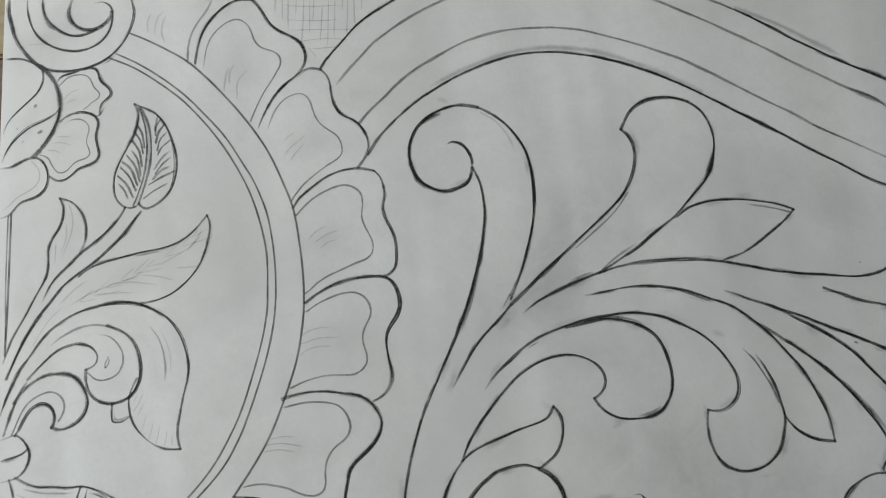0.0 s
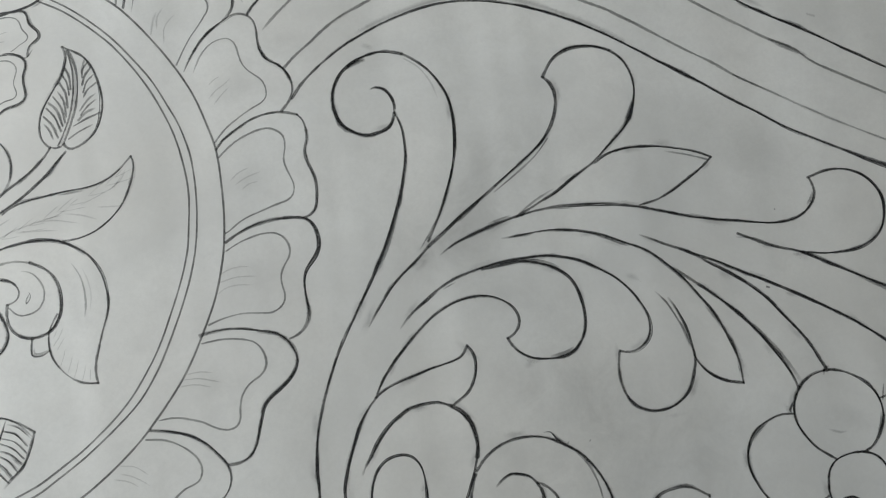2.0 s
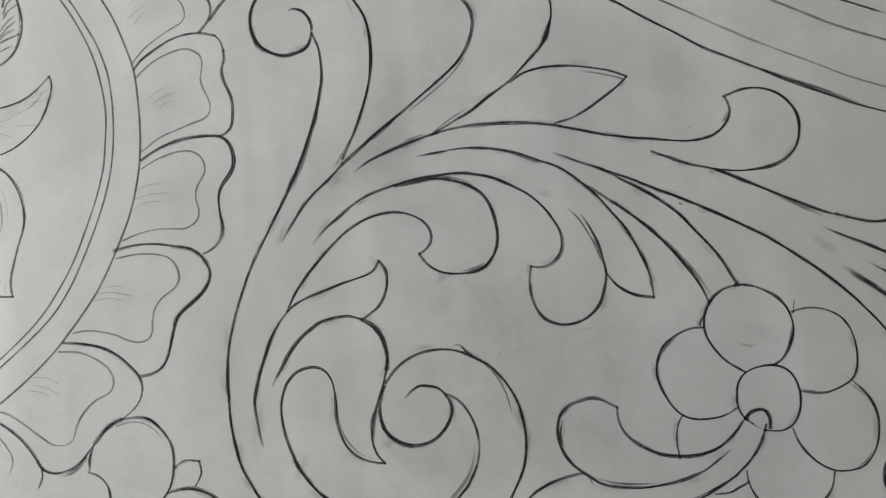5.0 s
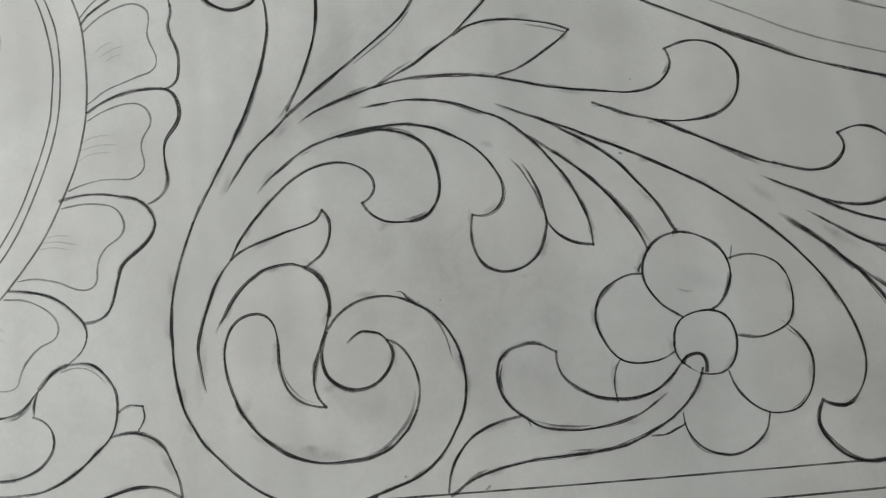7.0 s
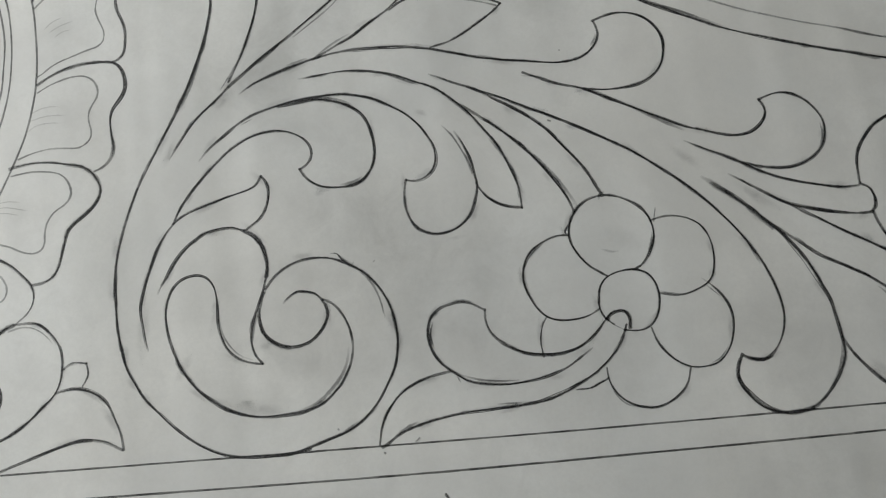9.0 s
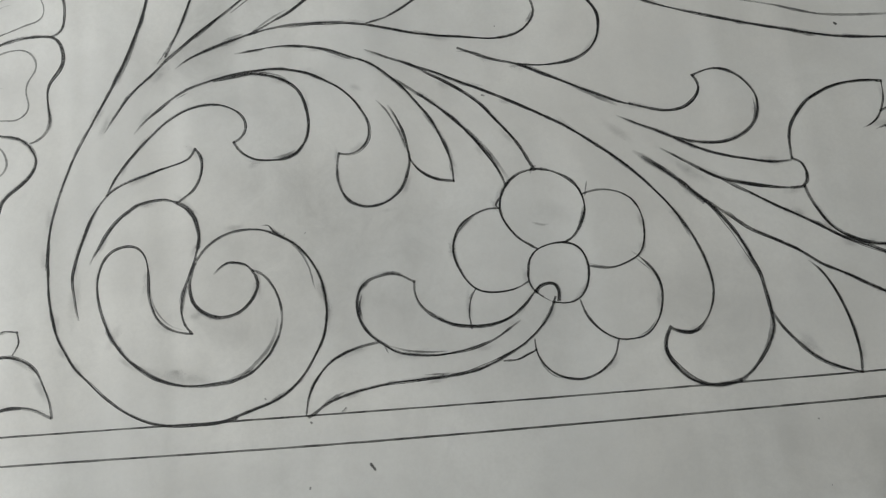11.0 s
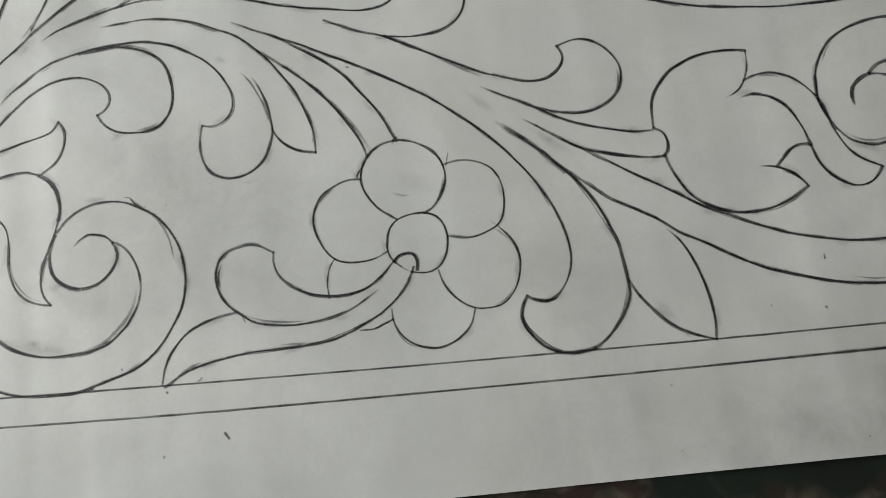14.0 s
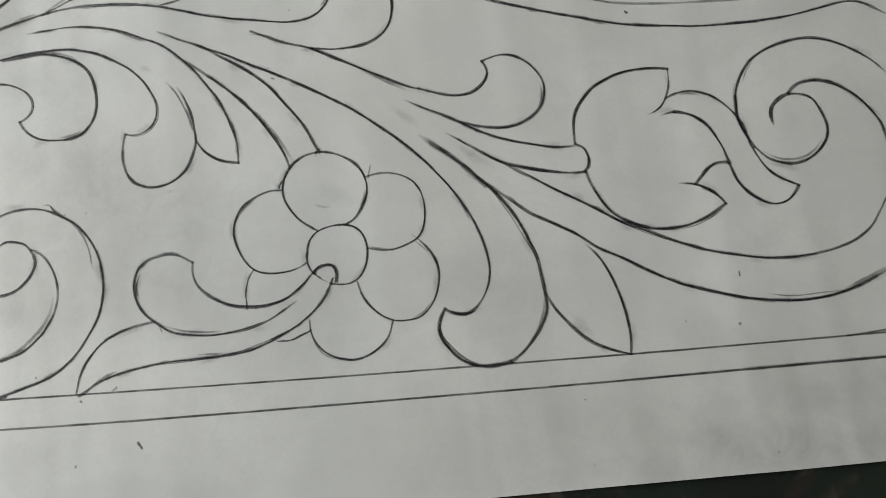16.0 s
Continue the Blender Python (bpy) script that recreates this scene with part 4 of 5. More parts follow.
    stroke(m, "inner_line", 0.41, 2, [(-111.2, -15.8), (-112.4, -18.3), (-112.4, -19.8), (-111.2, -18.4), (-111, -16.4), (-111.6, -15.4)])
    stroke(m, "knob", 0.61, 1, [(-109.8, -32.7), (-110, -35.7), (-109.4, -38.9), (-106.6, -39.3), (-103.6, -37.8)])
    stroke(m, "curl", 1.21, 1, [(-144.7, -29.8), (-141.8, -26.1), (-137.9, -22.8), (-133.9, -20.9), (-128.8, -20.5), (-124.8, -21.2), (-121.7, -23.7), (-119.7, -27.3), (-118.6, -31.4), (-119.6, -34.9), (-121.6, -37.7), (-125.6, -39.7), (-129.6, -40.4), (-131.2, -39.3)])
    stroke(m, "curl", 1, 0, [(-131.2, -39.3), (-130.2, -37), (-130.7, -34), (-132.1, -31.5), (-134.7, -30.6), (-137.7, -31.8), (-140.6, -35.1), (-142.5, -38.9), (-143.9, -41.2)])
    stroke(m, "inner_line", 0.6, 2, [(-145.1, -40.7), (-142.6, -35), (-139.7, -30.2), (-135.8, -27.6), (-131.8, -26.7), (-128.7, -28.1), (-126.9, -31.3), (-127.2, -34.3), (-128.8, -37.1)])
    stroke(m, "stalk", 0.8, 1, [(-149.6, -34.4), (-147.8, -29), (-145.9, -24.7), (-143, -18.9)])
    stroke(m, "stalk", 0.8, 0, [(-144.7, -29.8), (-141.8, -25), (-139.9, -22.2)])
    stroke(m, "stalk", 0.8, 1, [(-148, -40.8), (-146, -34.7), (-144.1, -29.3)])
    stroke(m, "stalk", 0.71, 1, [(-147.2, -20.2), (-144.1, -13.1), (-141.2, -7.2), (-138.2, -2.5), (-135.2, 1.5)])


def knot_and_ribbon(sheet):
    m = motif(sheet, "knot_and_ribbon")
    stroke(m, "knot", 0.8, 1, [(-149.4, -42.3), (-146.4, -41.7), (-143.5, -40.8), (-140.4, -44), (-138.8, -46.5), (-138.9, -50), (-140.2, -53.2), (-142.7, -55.5), (-146.1, -56.5), (-149, -56.9)])
    stroke(m, "knot", 0.69, 1, [(-149.2, -49.7), (-145.3, -48.9), (-141.7, -47.8), (-139.4, -46.1)])
    stroke(m, "ribbon", 0.79, 1, [(-143.5, -55.6), (-139.2, -58.1), (-135.2, -59.6), (-129.3, -59.9), (-126.3, -60.7), (-120.3, -60.5), (-115.3, -62.1), (-111.3, -64.2), (-108.1, -66.2)])
    stroke(m, "ribbon", 0.9, 1, [(-108.1, -66.2), (-109.7, -72.7), (-112, -78.3), (-116.7, -83.1), (-118.1, -85.1)])
    stroke(m, "ribbon", 0.7, 0, [(-118.3, -61.3), (-120.2, -67), (-122.3, -73.7), (-124.8, -76), (-127.4, -76.8)])
    stroke(m, "ribbon", 0.6, 1, [(-120.9, -60.9), (-123.1, -66.8), (-126.3, -73.6)])
    stroke(m, "fold_line", 0.6, 1, [(-117.9, -62.9), (-113.9, -64.2), (-109.2, -68.4)])
    stroke(m, "fold_line", 0.6, 1, [(-119, -65.2), (-114.6, -66.5), (-110.6, -70.7)])
    stroke(m, "fold_line", 0.6, 1, [(-119.5, -67.7), (-115.2, -69), (-110.9, -73.2)])
    stroke(m, "fold_line", 0.6, 1, [(-120.5, -69.3), (-116.1, -71.2), (-111.6, -75)])
    stroke(m, "fold_line", 0.6, 1, [(-121, -71.8), (-116.4, -73.5), (-112.4, -76.9)])
    stroke(m, "fold_line", 0.59, 1, [(-122, -73.1), (-117.5, -75.4), (-113.9, -79.1)])
    stroke(m, "fold_line", 0.59, 1, [(-122.9, -75), (-118.9, -77.4), (-115.4, -81.5)])
    stroke(m, "ribbon", 0.69, 0, [(-126.8, -75.9), (-121.8, -78.5), (-116.7, -83.1)])
    stroke(m, "ribbon", 0.99, 1, [(-145.7, -56.2), (-144.6, -60.1), (-143.9, -63.2)])
    stroke(m, "fold_line", 0.59, 2, [(-140.7, -59.7), (-135.2, -61.3), (-127.3, -62.3), (-123.4, -62.5)])
    stroke(m, "fold_line", 0.5, 3, [(-142.6, -61.5), (-136.4, -64.2), (-129.0, -65.4), (-124.6, -65.6)])
    stroke(m, "fold_line", 0.5, 3, [(-143.0, -64.0), (-137.0, -67.2), (-130.0, -68.6), (-126.0, -69.0)])
    stroke(m, "fold_line", 0.5, 3, [(-143.2, -67.0), (-138.0, -70.4), (-131.6, -72.0), (-127.6, -72.6)])


def corner_hatching(sheet):
    m = motif(sheet, "corner_hatching")
    stroke(m, "hatch", 0.45, 3, [(-45, 122.6), (-45.5, 115)])
    stroke(m, "hatch", 0.45, 3, [(-42.3, 122.4), (-42.7, 111.7)])
    stroke(m, "hatch", 0.56, 3, [(-40, 122.3), (-40.6, 107.6)])
    stroke(m, "hatch", 0.45, 3, [(-36.6, 122), (-37.3, 113.2)])
    stroke(m, "hatch", 0.56, 3, [(-33.7, 121.8), (-34.5, 110.6), (-35.6, 101.4)])
    stroke(m, "hatch", 0.45, 3, [(-31.2, 121.6), (-32.2, 105.5)])
    stroke(m, "hatch", 0.56, 3, [(-29.6, 121.5), (-30.7, 110.3)])
    stroke(m, "hatch", 0.56, 3, [(-26.4, 117.8), (-27.3, 110), (-28.2, 101.6)])
    stroke(m, "hatch", 0.45, 3, [(-23.8, 121.1), (-24.6, 109.8), (-25.4, 99)])
    stroke(m, "hatch", 0.57, 3, [(-21.3, 120.9), (-22.6, 102.4)])
    stroke(m, "hatch", 0.45, 3, [(-18.2, 120.7), (-18.7, 114.3)])
    stroke(m, "hatch", 0.45, 3, [(-16.1, 120.5), (-17.5, 104.9)])
    stroke(m, "hatch", 0.57, 3, [(-13.9, 120.3), (-14.1, 109)])
    stroke(m, "hatch", 0.45, 3, [(-10.7, 120.1), (-11.1, 113.7)])
    stroke(m, "hatch", 0.45, 3, [(-42.9, 118.5), (-31.2, 116.9), (-18.6, 116.5)])
    stroke(m, "hatch", 0.45, 3, [(-42, 112.1), (-31.5, 110.8), (-19.9, 110.2)])
    stroke(m, "hatch", 0.45, 3, [(-40.2, 107.3), (-29.5, 106.8), (-15.6, 105.7)])
    stroke(m, "hatch", 0.45, 3, [(-36.4, 102.2), (-26.4, 102.7), (-18.1, 101.5)])
    stroke(m, "hatch", 0.45, 3, [(-31.7, 98.7), (-23.2, 98.8)])
    stroke(m, "hatch", 0.45, 3, [(-33, 99.5), (-30.1, 95.2)])


def arched_moulding(sheet):
    m = motif(sheet, "arched_moulding")
    stroke(m, "border_curve", 0.89, 1, [(-28.6, 90.3), (-26.9, 93.1), (-23.3, 97.1), (-18.6, 102.1), (-13.8, 107.1), (-7.9, 111.5), (-2, 115), (2.7, 117.6), (7.5, 120.2)])
    stroke(m, "border_curve", 0.9, 2, [(-23, 82.8), (-18.2, 88.4), (-12.3, 94.4), (-7.5, 99.3), (-0.5, 104.3), (6.6, 108.7), (16.1, 113.7), (25.5, 117.2)])
    stroke(m, "border_curve", 0.9, 2, [(-14.7, 66.7), (-10.5, 71.3), (-5.8, 75.3), (0.1, 80.8), (7.2, 86.4), (16.6, 91.7), (25.9, 96.3), (35.2, 99.2), (46.7, 101.1), (58.1, 101.2), (69.3, 100.1), (78.2, 98), (86.9, 94.9), (97.7, 90.6), (106.3, 86.6), (112.7, 83.7), (123.1, 77.4), (133.4, 70.9), (143.7, 64.1), (153.9, 57.9), (161.9, 52.2), (174.1, 45.2)])
    stroke(m, "border_curve", 0.95, 3, [(161.9, 52.2), (174.1, 45.2), (191.6, 34.8), (202, 29.2), (212.4, 24), (222.8, 18.9), (234.8, 13), (249.9, 7.1), (260.8, 3.6), (271.7, 0.6), (282.7, -2.3), (300.9, -7.7)])
    stroke(m, "border_curve", 0.7, 3, [(161.9, 52.2), (174.1, 45.2), (191.6, 34.8), (202, 29.2), (212.4, 24), (222.8, 18.9), (234.8, 13), (249.9, 7.1), (260.8, 3.6), (271.7, 0.6), (282.7, -2.3), (300.9, -7.7)])
    stroke(m, "border_curve", 0.92, 2, [(282.7, -2.3), (300.9, -7.7), (309, -8.8), (318.4, -9.6), (330.1, -10.1), (344.4, -9.9), (356.3, -9.9), (366.1, -8.4)])
    stroke(m, "smear", 1.55, 3, [(-2.2, 79.8), (4.9, 84.7), (13, 89.6), (17.7, 91.4)])
    stroke(m, "border_curve", 0.87, 1, [(-12.3, 53.4), (-9.1, 58.4), (-4.4, 63.6), (0.3, 67.9), (8.5, 74.3), (15.5, 78.4), (22.5, 82.2), (31.7, 85.8), (41, 88.6), (50.1, 90.4), (59.2, 90.6), (68.1, 89.7), (79.1, 87.2), (90, 83.5), (100.6, 78.6), (111.2, 73), (121.5, 66.8), (131.8, 60.3), (137.9, 56.5), (148.4, 49.8), (158.8, 42.6), (169.2, 36.2), (179.5, 29.2), (189.9, 23.8), (200.3, 18.5)])
    stroke(m, "border_curve", 0.91, 1, [(200.7, 18.4), (205.4, 15.8), (216.1, 10.5), (226.8, 5.5), (237.4, 0.8), (248.3, -2.7), (259.1, -6.2), (270, -9.2), (282.7, -12.5), (293.7, -15.1), (307, -18), (327.2, -20.2), (333.4, -20.7), (347.6, -20.6), (364.3, -19.8), (376.4, -18.3), (388.8, -15.4), (398.8, -13.2), (405.9, -13.7), (412.5, -17.2), (417.8, -20.8)])
    stroke(m, "smear", 1.37, 2, [(205.4, 16.3), (216.2, 11.3), (226.9, 6.3), (239.7, 0.4)])
    stroke(m, "smear", 1.13, 2, [(133.7, 59.4), (140, 55.1), (146.3, 51.3)])
    stroke(m, "smear", 1.11, 2, [(192, 22.7), (204.5, 16.6), (217, 10.9), (227.5, 6.9)])
    stroke(m, "smear", 1.99, 3, [(13.3, 79.3), (22.6, 83.8), (31.9, 87.2), (41.1, 90.1), (50.3, 92), (61.6, 92.4), (75, 90.4), (85.9, 87.2), (98.7, 81.1), (111.3, 74.2), (119.6, 68.8)])
    stroke(m, "smear", 1.56, 2, [(131.8, 60.3), (139.9, 55.3), (148, 49.7)])
    stroke(m, "border_curve", 0.9, 2, [(101.6, 111), (108.2, 108.5), (115.6, 104.3), (126.3, 98.5), (136.8, 92.3), (147.2, 85.9), (157.5, 79.1), (167.8, 72.8), (178.1, 66.3), (187.4, 61.4), (193.5, 55.9), (205, 49.3), (215.5, 43.6), (226, 38.1), (240.3, 31.5), (274, 19.3), (281.7, 17.2), (290.1, 14.8), (301.5, 11.7)])
    stroke(m, "smear", 1.6, 2, [(178.1, 66.3), (185.2, 62.1), (192, 58.3)])
    stroke(m, "border_curve", 0.8, 0, [(125.6, 109.5), (138.5, 102.8), (148.9, 96.1), (159.2, 88.9), (169.6, 82.5), (179.9, 76.2), (194, 68.6), (217.3, 54.6), (227.8, 49.1), (242.3, 43.1), (253.4, 38.3)])
    stroke(m, "smear", 1.83, 3, [(138.6, 103.5), (153.5, 96), (168, 86.6), (178.3, 79.9)])


def acanthus_spray(sheet):
    m = motif(sheet, "acanthus_spray")
    stroke(m, "volute", 0.87, 1, [(18, 55.4), (20.3, 56.2), (23.5, 55.2), (26, 52), (27.2, 48.1), (27, 45.4)])
    stroke(m, "volute", 1.09, 0, [(27, 45.4), (26.2, 42), (24.5, 39.2), (20.9, 37.7), (17.5, 36.6), (14.3, 36.9), (10.1, 38.8), (6.5, 41.8), (4.4, 45.8), (3.5, 51.1), (4.1, 56.7), (6.5, 61.8), (10.5, 66.2), (15.8, 69.2), (21.5, 70.9), (26, 71), (31.4, 69.5)])
    stroke(m, "volute", 1.75, 1, [(8.8, 64), (12.3, 66.7), (16.8, 68)])
    stroke(m, "volute", 0.88, 1, [(31.4, 69.5), (36.6, 66.2), (41.7, 61.4), (45.5, 55.8), (48.2, 49.9), (49.4, 42.9), (49.8, 36.1), (49.3, 29.4), (48.5, 23.9), (47.1, 18.5), (44.9, 12.1), (42.6, 5.8), (39.8, -0.4), (36.8, -6.6)])
    stroke(m, "volute", 1.09, 2, [(48.2, 50.3), (49.7, 42.9), (49.8, 33.9), (48.9, 25), (47.4, 19)])
    stroke(m, "smear", 0.66, 3, [(32.3, 67.3), (37.4, 63.6), (41.7, 57.3), (44.3, 50.2)])
    stroke(m, "stem_edge", 0.87, 1, [(27.2, 45.1), (29.3, 40), (30.1, 34.3), (30.4, 28.7), (29.6, 22.1), (27.7, 13.5), (25.6, 6.1), (23.6, 0.9), (21.3, -5.3), (18.2, -12.4), (14.9, -19.5), (11.7, -25.4), (7.5, -33.3), (4.3, -39.1), (0.2, -47.8), (-2.9, -56.5)])
    stroke(m, "stem_edge", 1.07, 2, [(27.1, 15.7), (25.6, 6.1), (23.9, -0.2), (21.9, -6.4), (19, -12.9), (16, -18.5)])
    stroke(m, "stem_edge", 0.81, 1, [(0.2, -47.8), (-2.9, -56.5), (-5.3, -64.2), (-7.3, -72.9), (-8.3, -82.2), (-8.2, -90.5), (-7.5, -100.7), (-6, -109.9), (-3.6, -118), (-1.6, -121.5), (2.2, -128.3), (6.1, -132.5), (11, -137.7), (15.8, -141.9), (21.6, -146.1), (29.2, -150.0), (37.7, -152.1), (45.9, -152.6), (54.1, -152.4), (62.4, -151.3)])
    stroke(m, "volute", 0.82, 1, [(45.9, -152.8), (56.2, -152.4), (62.6, -150.6), (67, -149.2), (73.1, -147.4), (79.3, -144.6), (83.5, -141.5), (87.9, -136.9), (91.4, -131.3), (93.6, -127.2), (95.6, -122.3), (96.7, -116), (96.7, -110.3), (95.6, -103.6), (92.9, -97.1), (89, -91.2), (84.9, -87.1), (79.7, -84.1), (74.4, -81.6), (68, -80.7), (61.5, -81.5), (56, -83.7), (51.6, -87), (48.2, -91.3)])
    stroke(m, "volute", 1.03, 0, [(47.6, -92.3), (46, -96.7), (45.5, -101.7), (46.5, -106.9), (48.8, -110.1), (52.1, -112.6), (57.1, -114), (62.2, -113.3), (66.4, -110.9), (69.8, -106.7), (71.3, -102.7), (70.7, -99), (69.4, -97)])
    stroke(m, "volute", 0.82, 1, [(69.4, -97), (66.9, -94.6), (63.4, -93.5), (60.3, -93.3), (57.2, -94.9), (54.6, -97.3)])
    stroke(m, "volute", 1.19, 2, [(63.4, -149.9), (69.1, -148.4), (75.2, -146.4), (81, -143.2), (84.8, -140.2)])
    stroke(m, "volute", 0.65, 2, [(82.4, -85.4), (85.9, -88.7), (88.9, -92.9), (91.1, -98.5), (92.7, -105.5)])
    stroke(m, "volute", 0.62, 0, [(73.2, -79.5), (75.9, -79.7), (78, -82.3), (81.2, -84.3), (82.1, -83.3)])
    stroke(m, "volute", 0.82, 1, [(69.8, -96.9), (72.4, -98.1), (75.3, -101), (78, -105.7), (79.7, -111.5), (79.8, -117.5), (78.5, -122.4), (76.1, -127.2), (72.2, -131.8), (67.9, -135.4), (61.8, -137.8), (55.7, -138.5), (47.7, -138.7), (40.8, -137.7), (33.9, -135.2), (28.1, -131.7), (22.2, -126.9), (18.4, -122.3), (15.5, -117.5), (13.3, -112.4), (11.4, -106.2), (10.5, -100.1), (10.7, -95), (12.2, -90), (15, -86.1), (18.6, -84.3), (22.7, -83.8), (25.7, -84.8), (28.1, -87.5), (29.4, -91.3), (30, -97.5), (30, -103.6), (31.4, -108.8), (33.8, -113.4), (37.7, -116.7), (41.7, -118.4), (46.3, -119.1)])
    stroke(m, "volute", 1.02, 2, [(78.4, -115.4), (77.3, -121.3), (75, -126.1), (71.3, -130.3), (67, -134.3), (61.8, -136.8), (55.7, -137.9)])
    stroke(m, "tongue", 0.71, 1, [(46.3, -119.1), (44, -116.3), (42.6, -112.6), (42.4, -107.6), (43.4, -102.6), (45.1, -97.6), (47, -92.7), (48.7, -86.6), (49.4, -82.5)])
    stroke(m, "tongue", 1.24, 0, [(48.7, -86.6), (49.4, -82.5), (48.8, -78.2), (47.3, -73.9), (44.6, -70.3), (40.9, -67.9)])
    stroke(m, "tongue", 1.04, 1, [(40.9, -67.9), (36.8, -66.4), (31.6, -66.4), (26.3, -67.7), (21, -70.9), (16.8, -74.8), (13.1, -79.7), (10.3, -84.7), (8.2, -87.6), (7.5, -90)])
    stroke(m, "tongue", 0.51, 2, [(30.3, -93.4), (30.4, -101.6), (32.2, -108.2), (35.3, -112.9), (38.8, -115.9), (42.7, -117.4)])
    stroke(m, "horn", 0.83, 1, [(14, -62.9), (17.2, -60.4), (22.5, -58), (28.9, -55.9), (35.2, -53.8), (41.6, -52.1), (45.9, -50.3), (48.2, -46.7)])
    stroke(m, "horn", 0.85, 1, [(48.2, -46.7), (50.2, -49.5), (50.8, -53.9), (49.7, -59.2), (47.4, -63.3), (44.1, -65.8), (42, -67.4)])
    stroke(m, "stem_edge", 0.83, 1, [(14, -62.9), (10.8, -66.9), (7.6, -72), (5.8, -77.1), (3.6, -83.1), (2, -89.2), (0.9, -94.2), (1.8, -101.4), (2.7, -107.5), (3.8, -111)])
    stroke(m, "stem_edge", 1.04, 2, [(10.8, -67.4), (7.5, -73), (5.3, -79.1), (3.1, -86.2)])
    stroke(m, "leaf_edge", 0.83, 1, [(14, -62.9), (16.2, -57.8), (20.6, -51.6), (25, -46.1), (30.5, -40.4), (36, -35.3), (42.6, -31.3), (49.1, -29.2), (56.6, -28.8), (62.9, -31.1), (67, -34.7), (68.2, -38.8), (67.2, -42), (65.3, -44.1), (63.4, -45)])
    stroke(m, "leaf_edge", 0.95, 0, [(63.4, -45), (65.1, -48), (68.1, -50.8), (72.2, -52.9), (77.5, -53.5), (82.8, -53.2), (87.2, -51.4), (90.6, -47.7), (92.5, -42.8), (92.8, -38.4), (92.3, -33.9), (91, -28.7), (89.1, -24.7), (86.3, -22), (81.9, -19.4), (76.6, -17.7), (72.3, -16.9), (66.9, -17), (60.4, -18.1), (56, -18.7)])
    stroke(m, "leaf_edge", 0.65, 2, [(60.4, -18.1), (69.1, -16.2), (77.8, -16.9), (83.7, -19.1), (87.1, -22.3)])
    stroke(m, "smear", 1.06, 2, [(78.6, -52.7), (83.9, -51.8), (87.5, -49.9)])
    stroke(m, "leaf_edge", 0.85, 1, [(24.2, -38.8), (27.5, -34.7), (34.1, -28.9), (40.7, -24.1), (47.3, -20.9), (56.1, -18.2), (64.8, -16.1), (73.5, -15.4), (80, -15.2), (86.5, -16.1), (92.9, -17.7), (99.1, -20.9), (105.3, -24.8), (110.3, -29.7), (114.1, -35.5), (116.4, -41.3), (116.4, -45.7), (115, -49.3), (112, -51.9), (108.9, -53.2), (104.7, -52.7)])
    stroke(m, "leaf_edge", 0.85, 1, [(104.3, -52.5), (103.5, -56.8), (103.1, -61.1), (104, -66.1), (106.1, -70.5), (109.7, -73.6), (114.8, -75), (120.1, -74.3), (124.6, -71.9), (128.1, -68.3), (130.3, -63.1), (131.7, -57.8), (131.2, -52.3), (130.3, -46.7), (128.6, -42.2), (125.9, -36.4), (124.4, -34.1)])
    stroke(m, "leaf_edge", 0.65, 2, [(119.9, -31.5), (123.4, -35.5), (126.5, -41.3), (128.8, -46.6), (130.2, -51.8)])
    stroke(m, "leaf_edge", 0.85, 0, [(131.6, -56.3), (134.2, -60.6), (138.1, -64.1), (143.1, -66.4), (148.3, -67.3)])
    stroke(m, "leaf_edge", 0.85, 1, [(148.3, -67.3), (148, -61.2), (146.6, -54.5), (144.1, -47.8), (140.6, -40.2), (136.8, -35), (132.1, -28.3), (127.2, -23), (122.2, -18.5), (117.1, -14.9), (110.7, -12.2), (104.4, -9.4), (98, -7.3), (90.5, -5.9), (82.9, -5.5), (76.3, -6), (69.7, -6.9), (64.2, -7.4)])
    stroke(m, "stem_edge", 0.97, 1, [(127.2, -23), (133.3, -27.3), (141.3, -33.7), (147.2, -39.1), (153, -45.1), (158.6, -52.1), (163.2, -59.1), (166.6, -65.8), (168.1, -70.7)])
    stroke(m, "smear", 1.29, 2, [(147.2, -39.1), (154, -46.1), (160.6, -53.8), (165.2, -60.3), (169.5, -68.2)])
    stroke(m, "stem_edge", 0.98, 1, [(134.3, -17.1), (142.5, -22.3), (152.7, -28.9), (158.6, -33.9), (162.5, -38), (166.6, -43.4), (171.8, -50), (175.4, -55.6), (177.9, -61), (180, -65.1)])
    stroke(m, "stem_edge", 0.64, 2, [(178.2, -66.7), (179, -64.2), (180.8, -63.6)])
    stroke(m, "stem_edge", 0.87, 1, [(116.4, -9.6), (123.8, -12.9), (134.3, -17.4), (144.7, -22), (155.1, -27.1), (163.4, -30.9), (173.6, -36.1), (183.7, -41.8), (193.7, -48.1), (203.4, -55.5), (212.1, -62.7), (220.5, -71), (227.6, -79.5), (232.8, -86.9), (237.7, -95.7), (240.6, -103.3), (242.4, -110.7), (242.6, -117.9), (241.3, -122.9), (238.7, -127.8), (235.2, -131.5), (231.2, -132.8), (227.2, -132.1), (225, -130.7)])
    stroke(m, "smear", 1.28, 2, [(207.3, -58.4), (214.9, -65.5), (222.3, -72.8)])
    stroke(m, "stem_edge", 0.88, 1, [(154.2, -11.7), (165.1, -16.6), (177.8, -20.5), (186, -24.6), (196.3, -29.9), (206.5, -35), (216.7, -39.8), (221.5, -41.4)])
    stroke(m, "stem_edge", 0.66, 2, [(153.4, -13), (159.9, -13.9), (167.2, -16.8)])
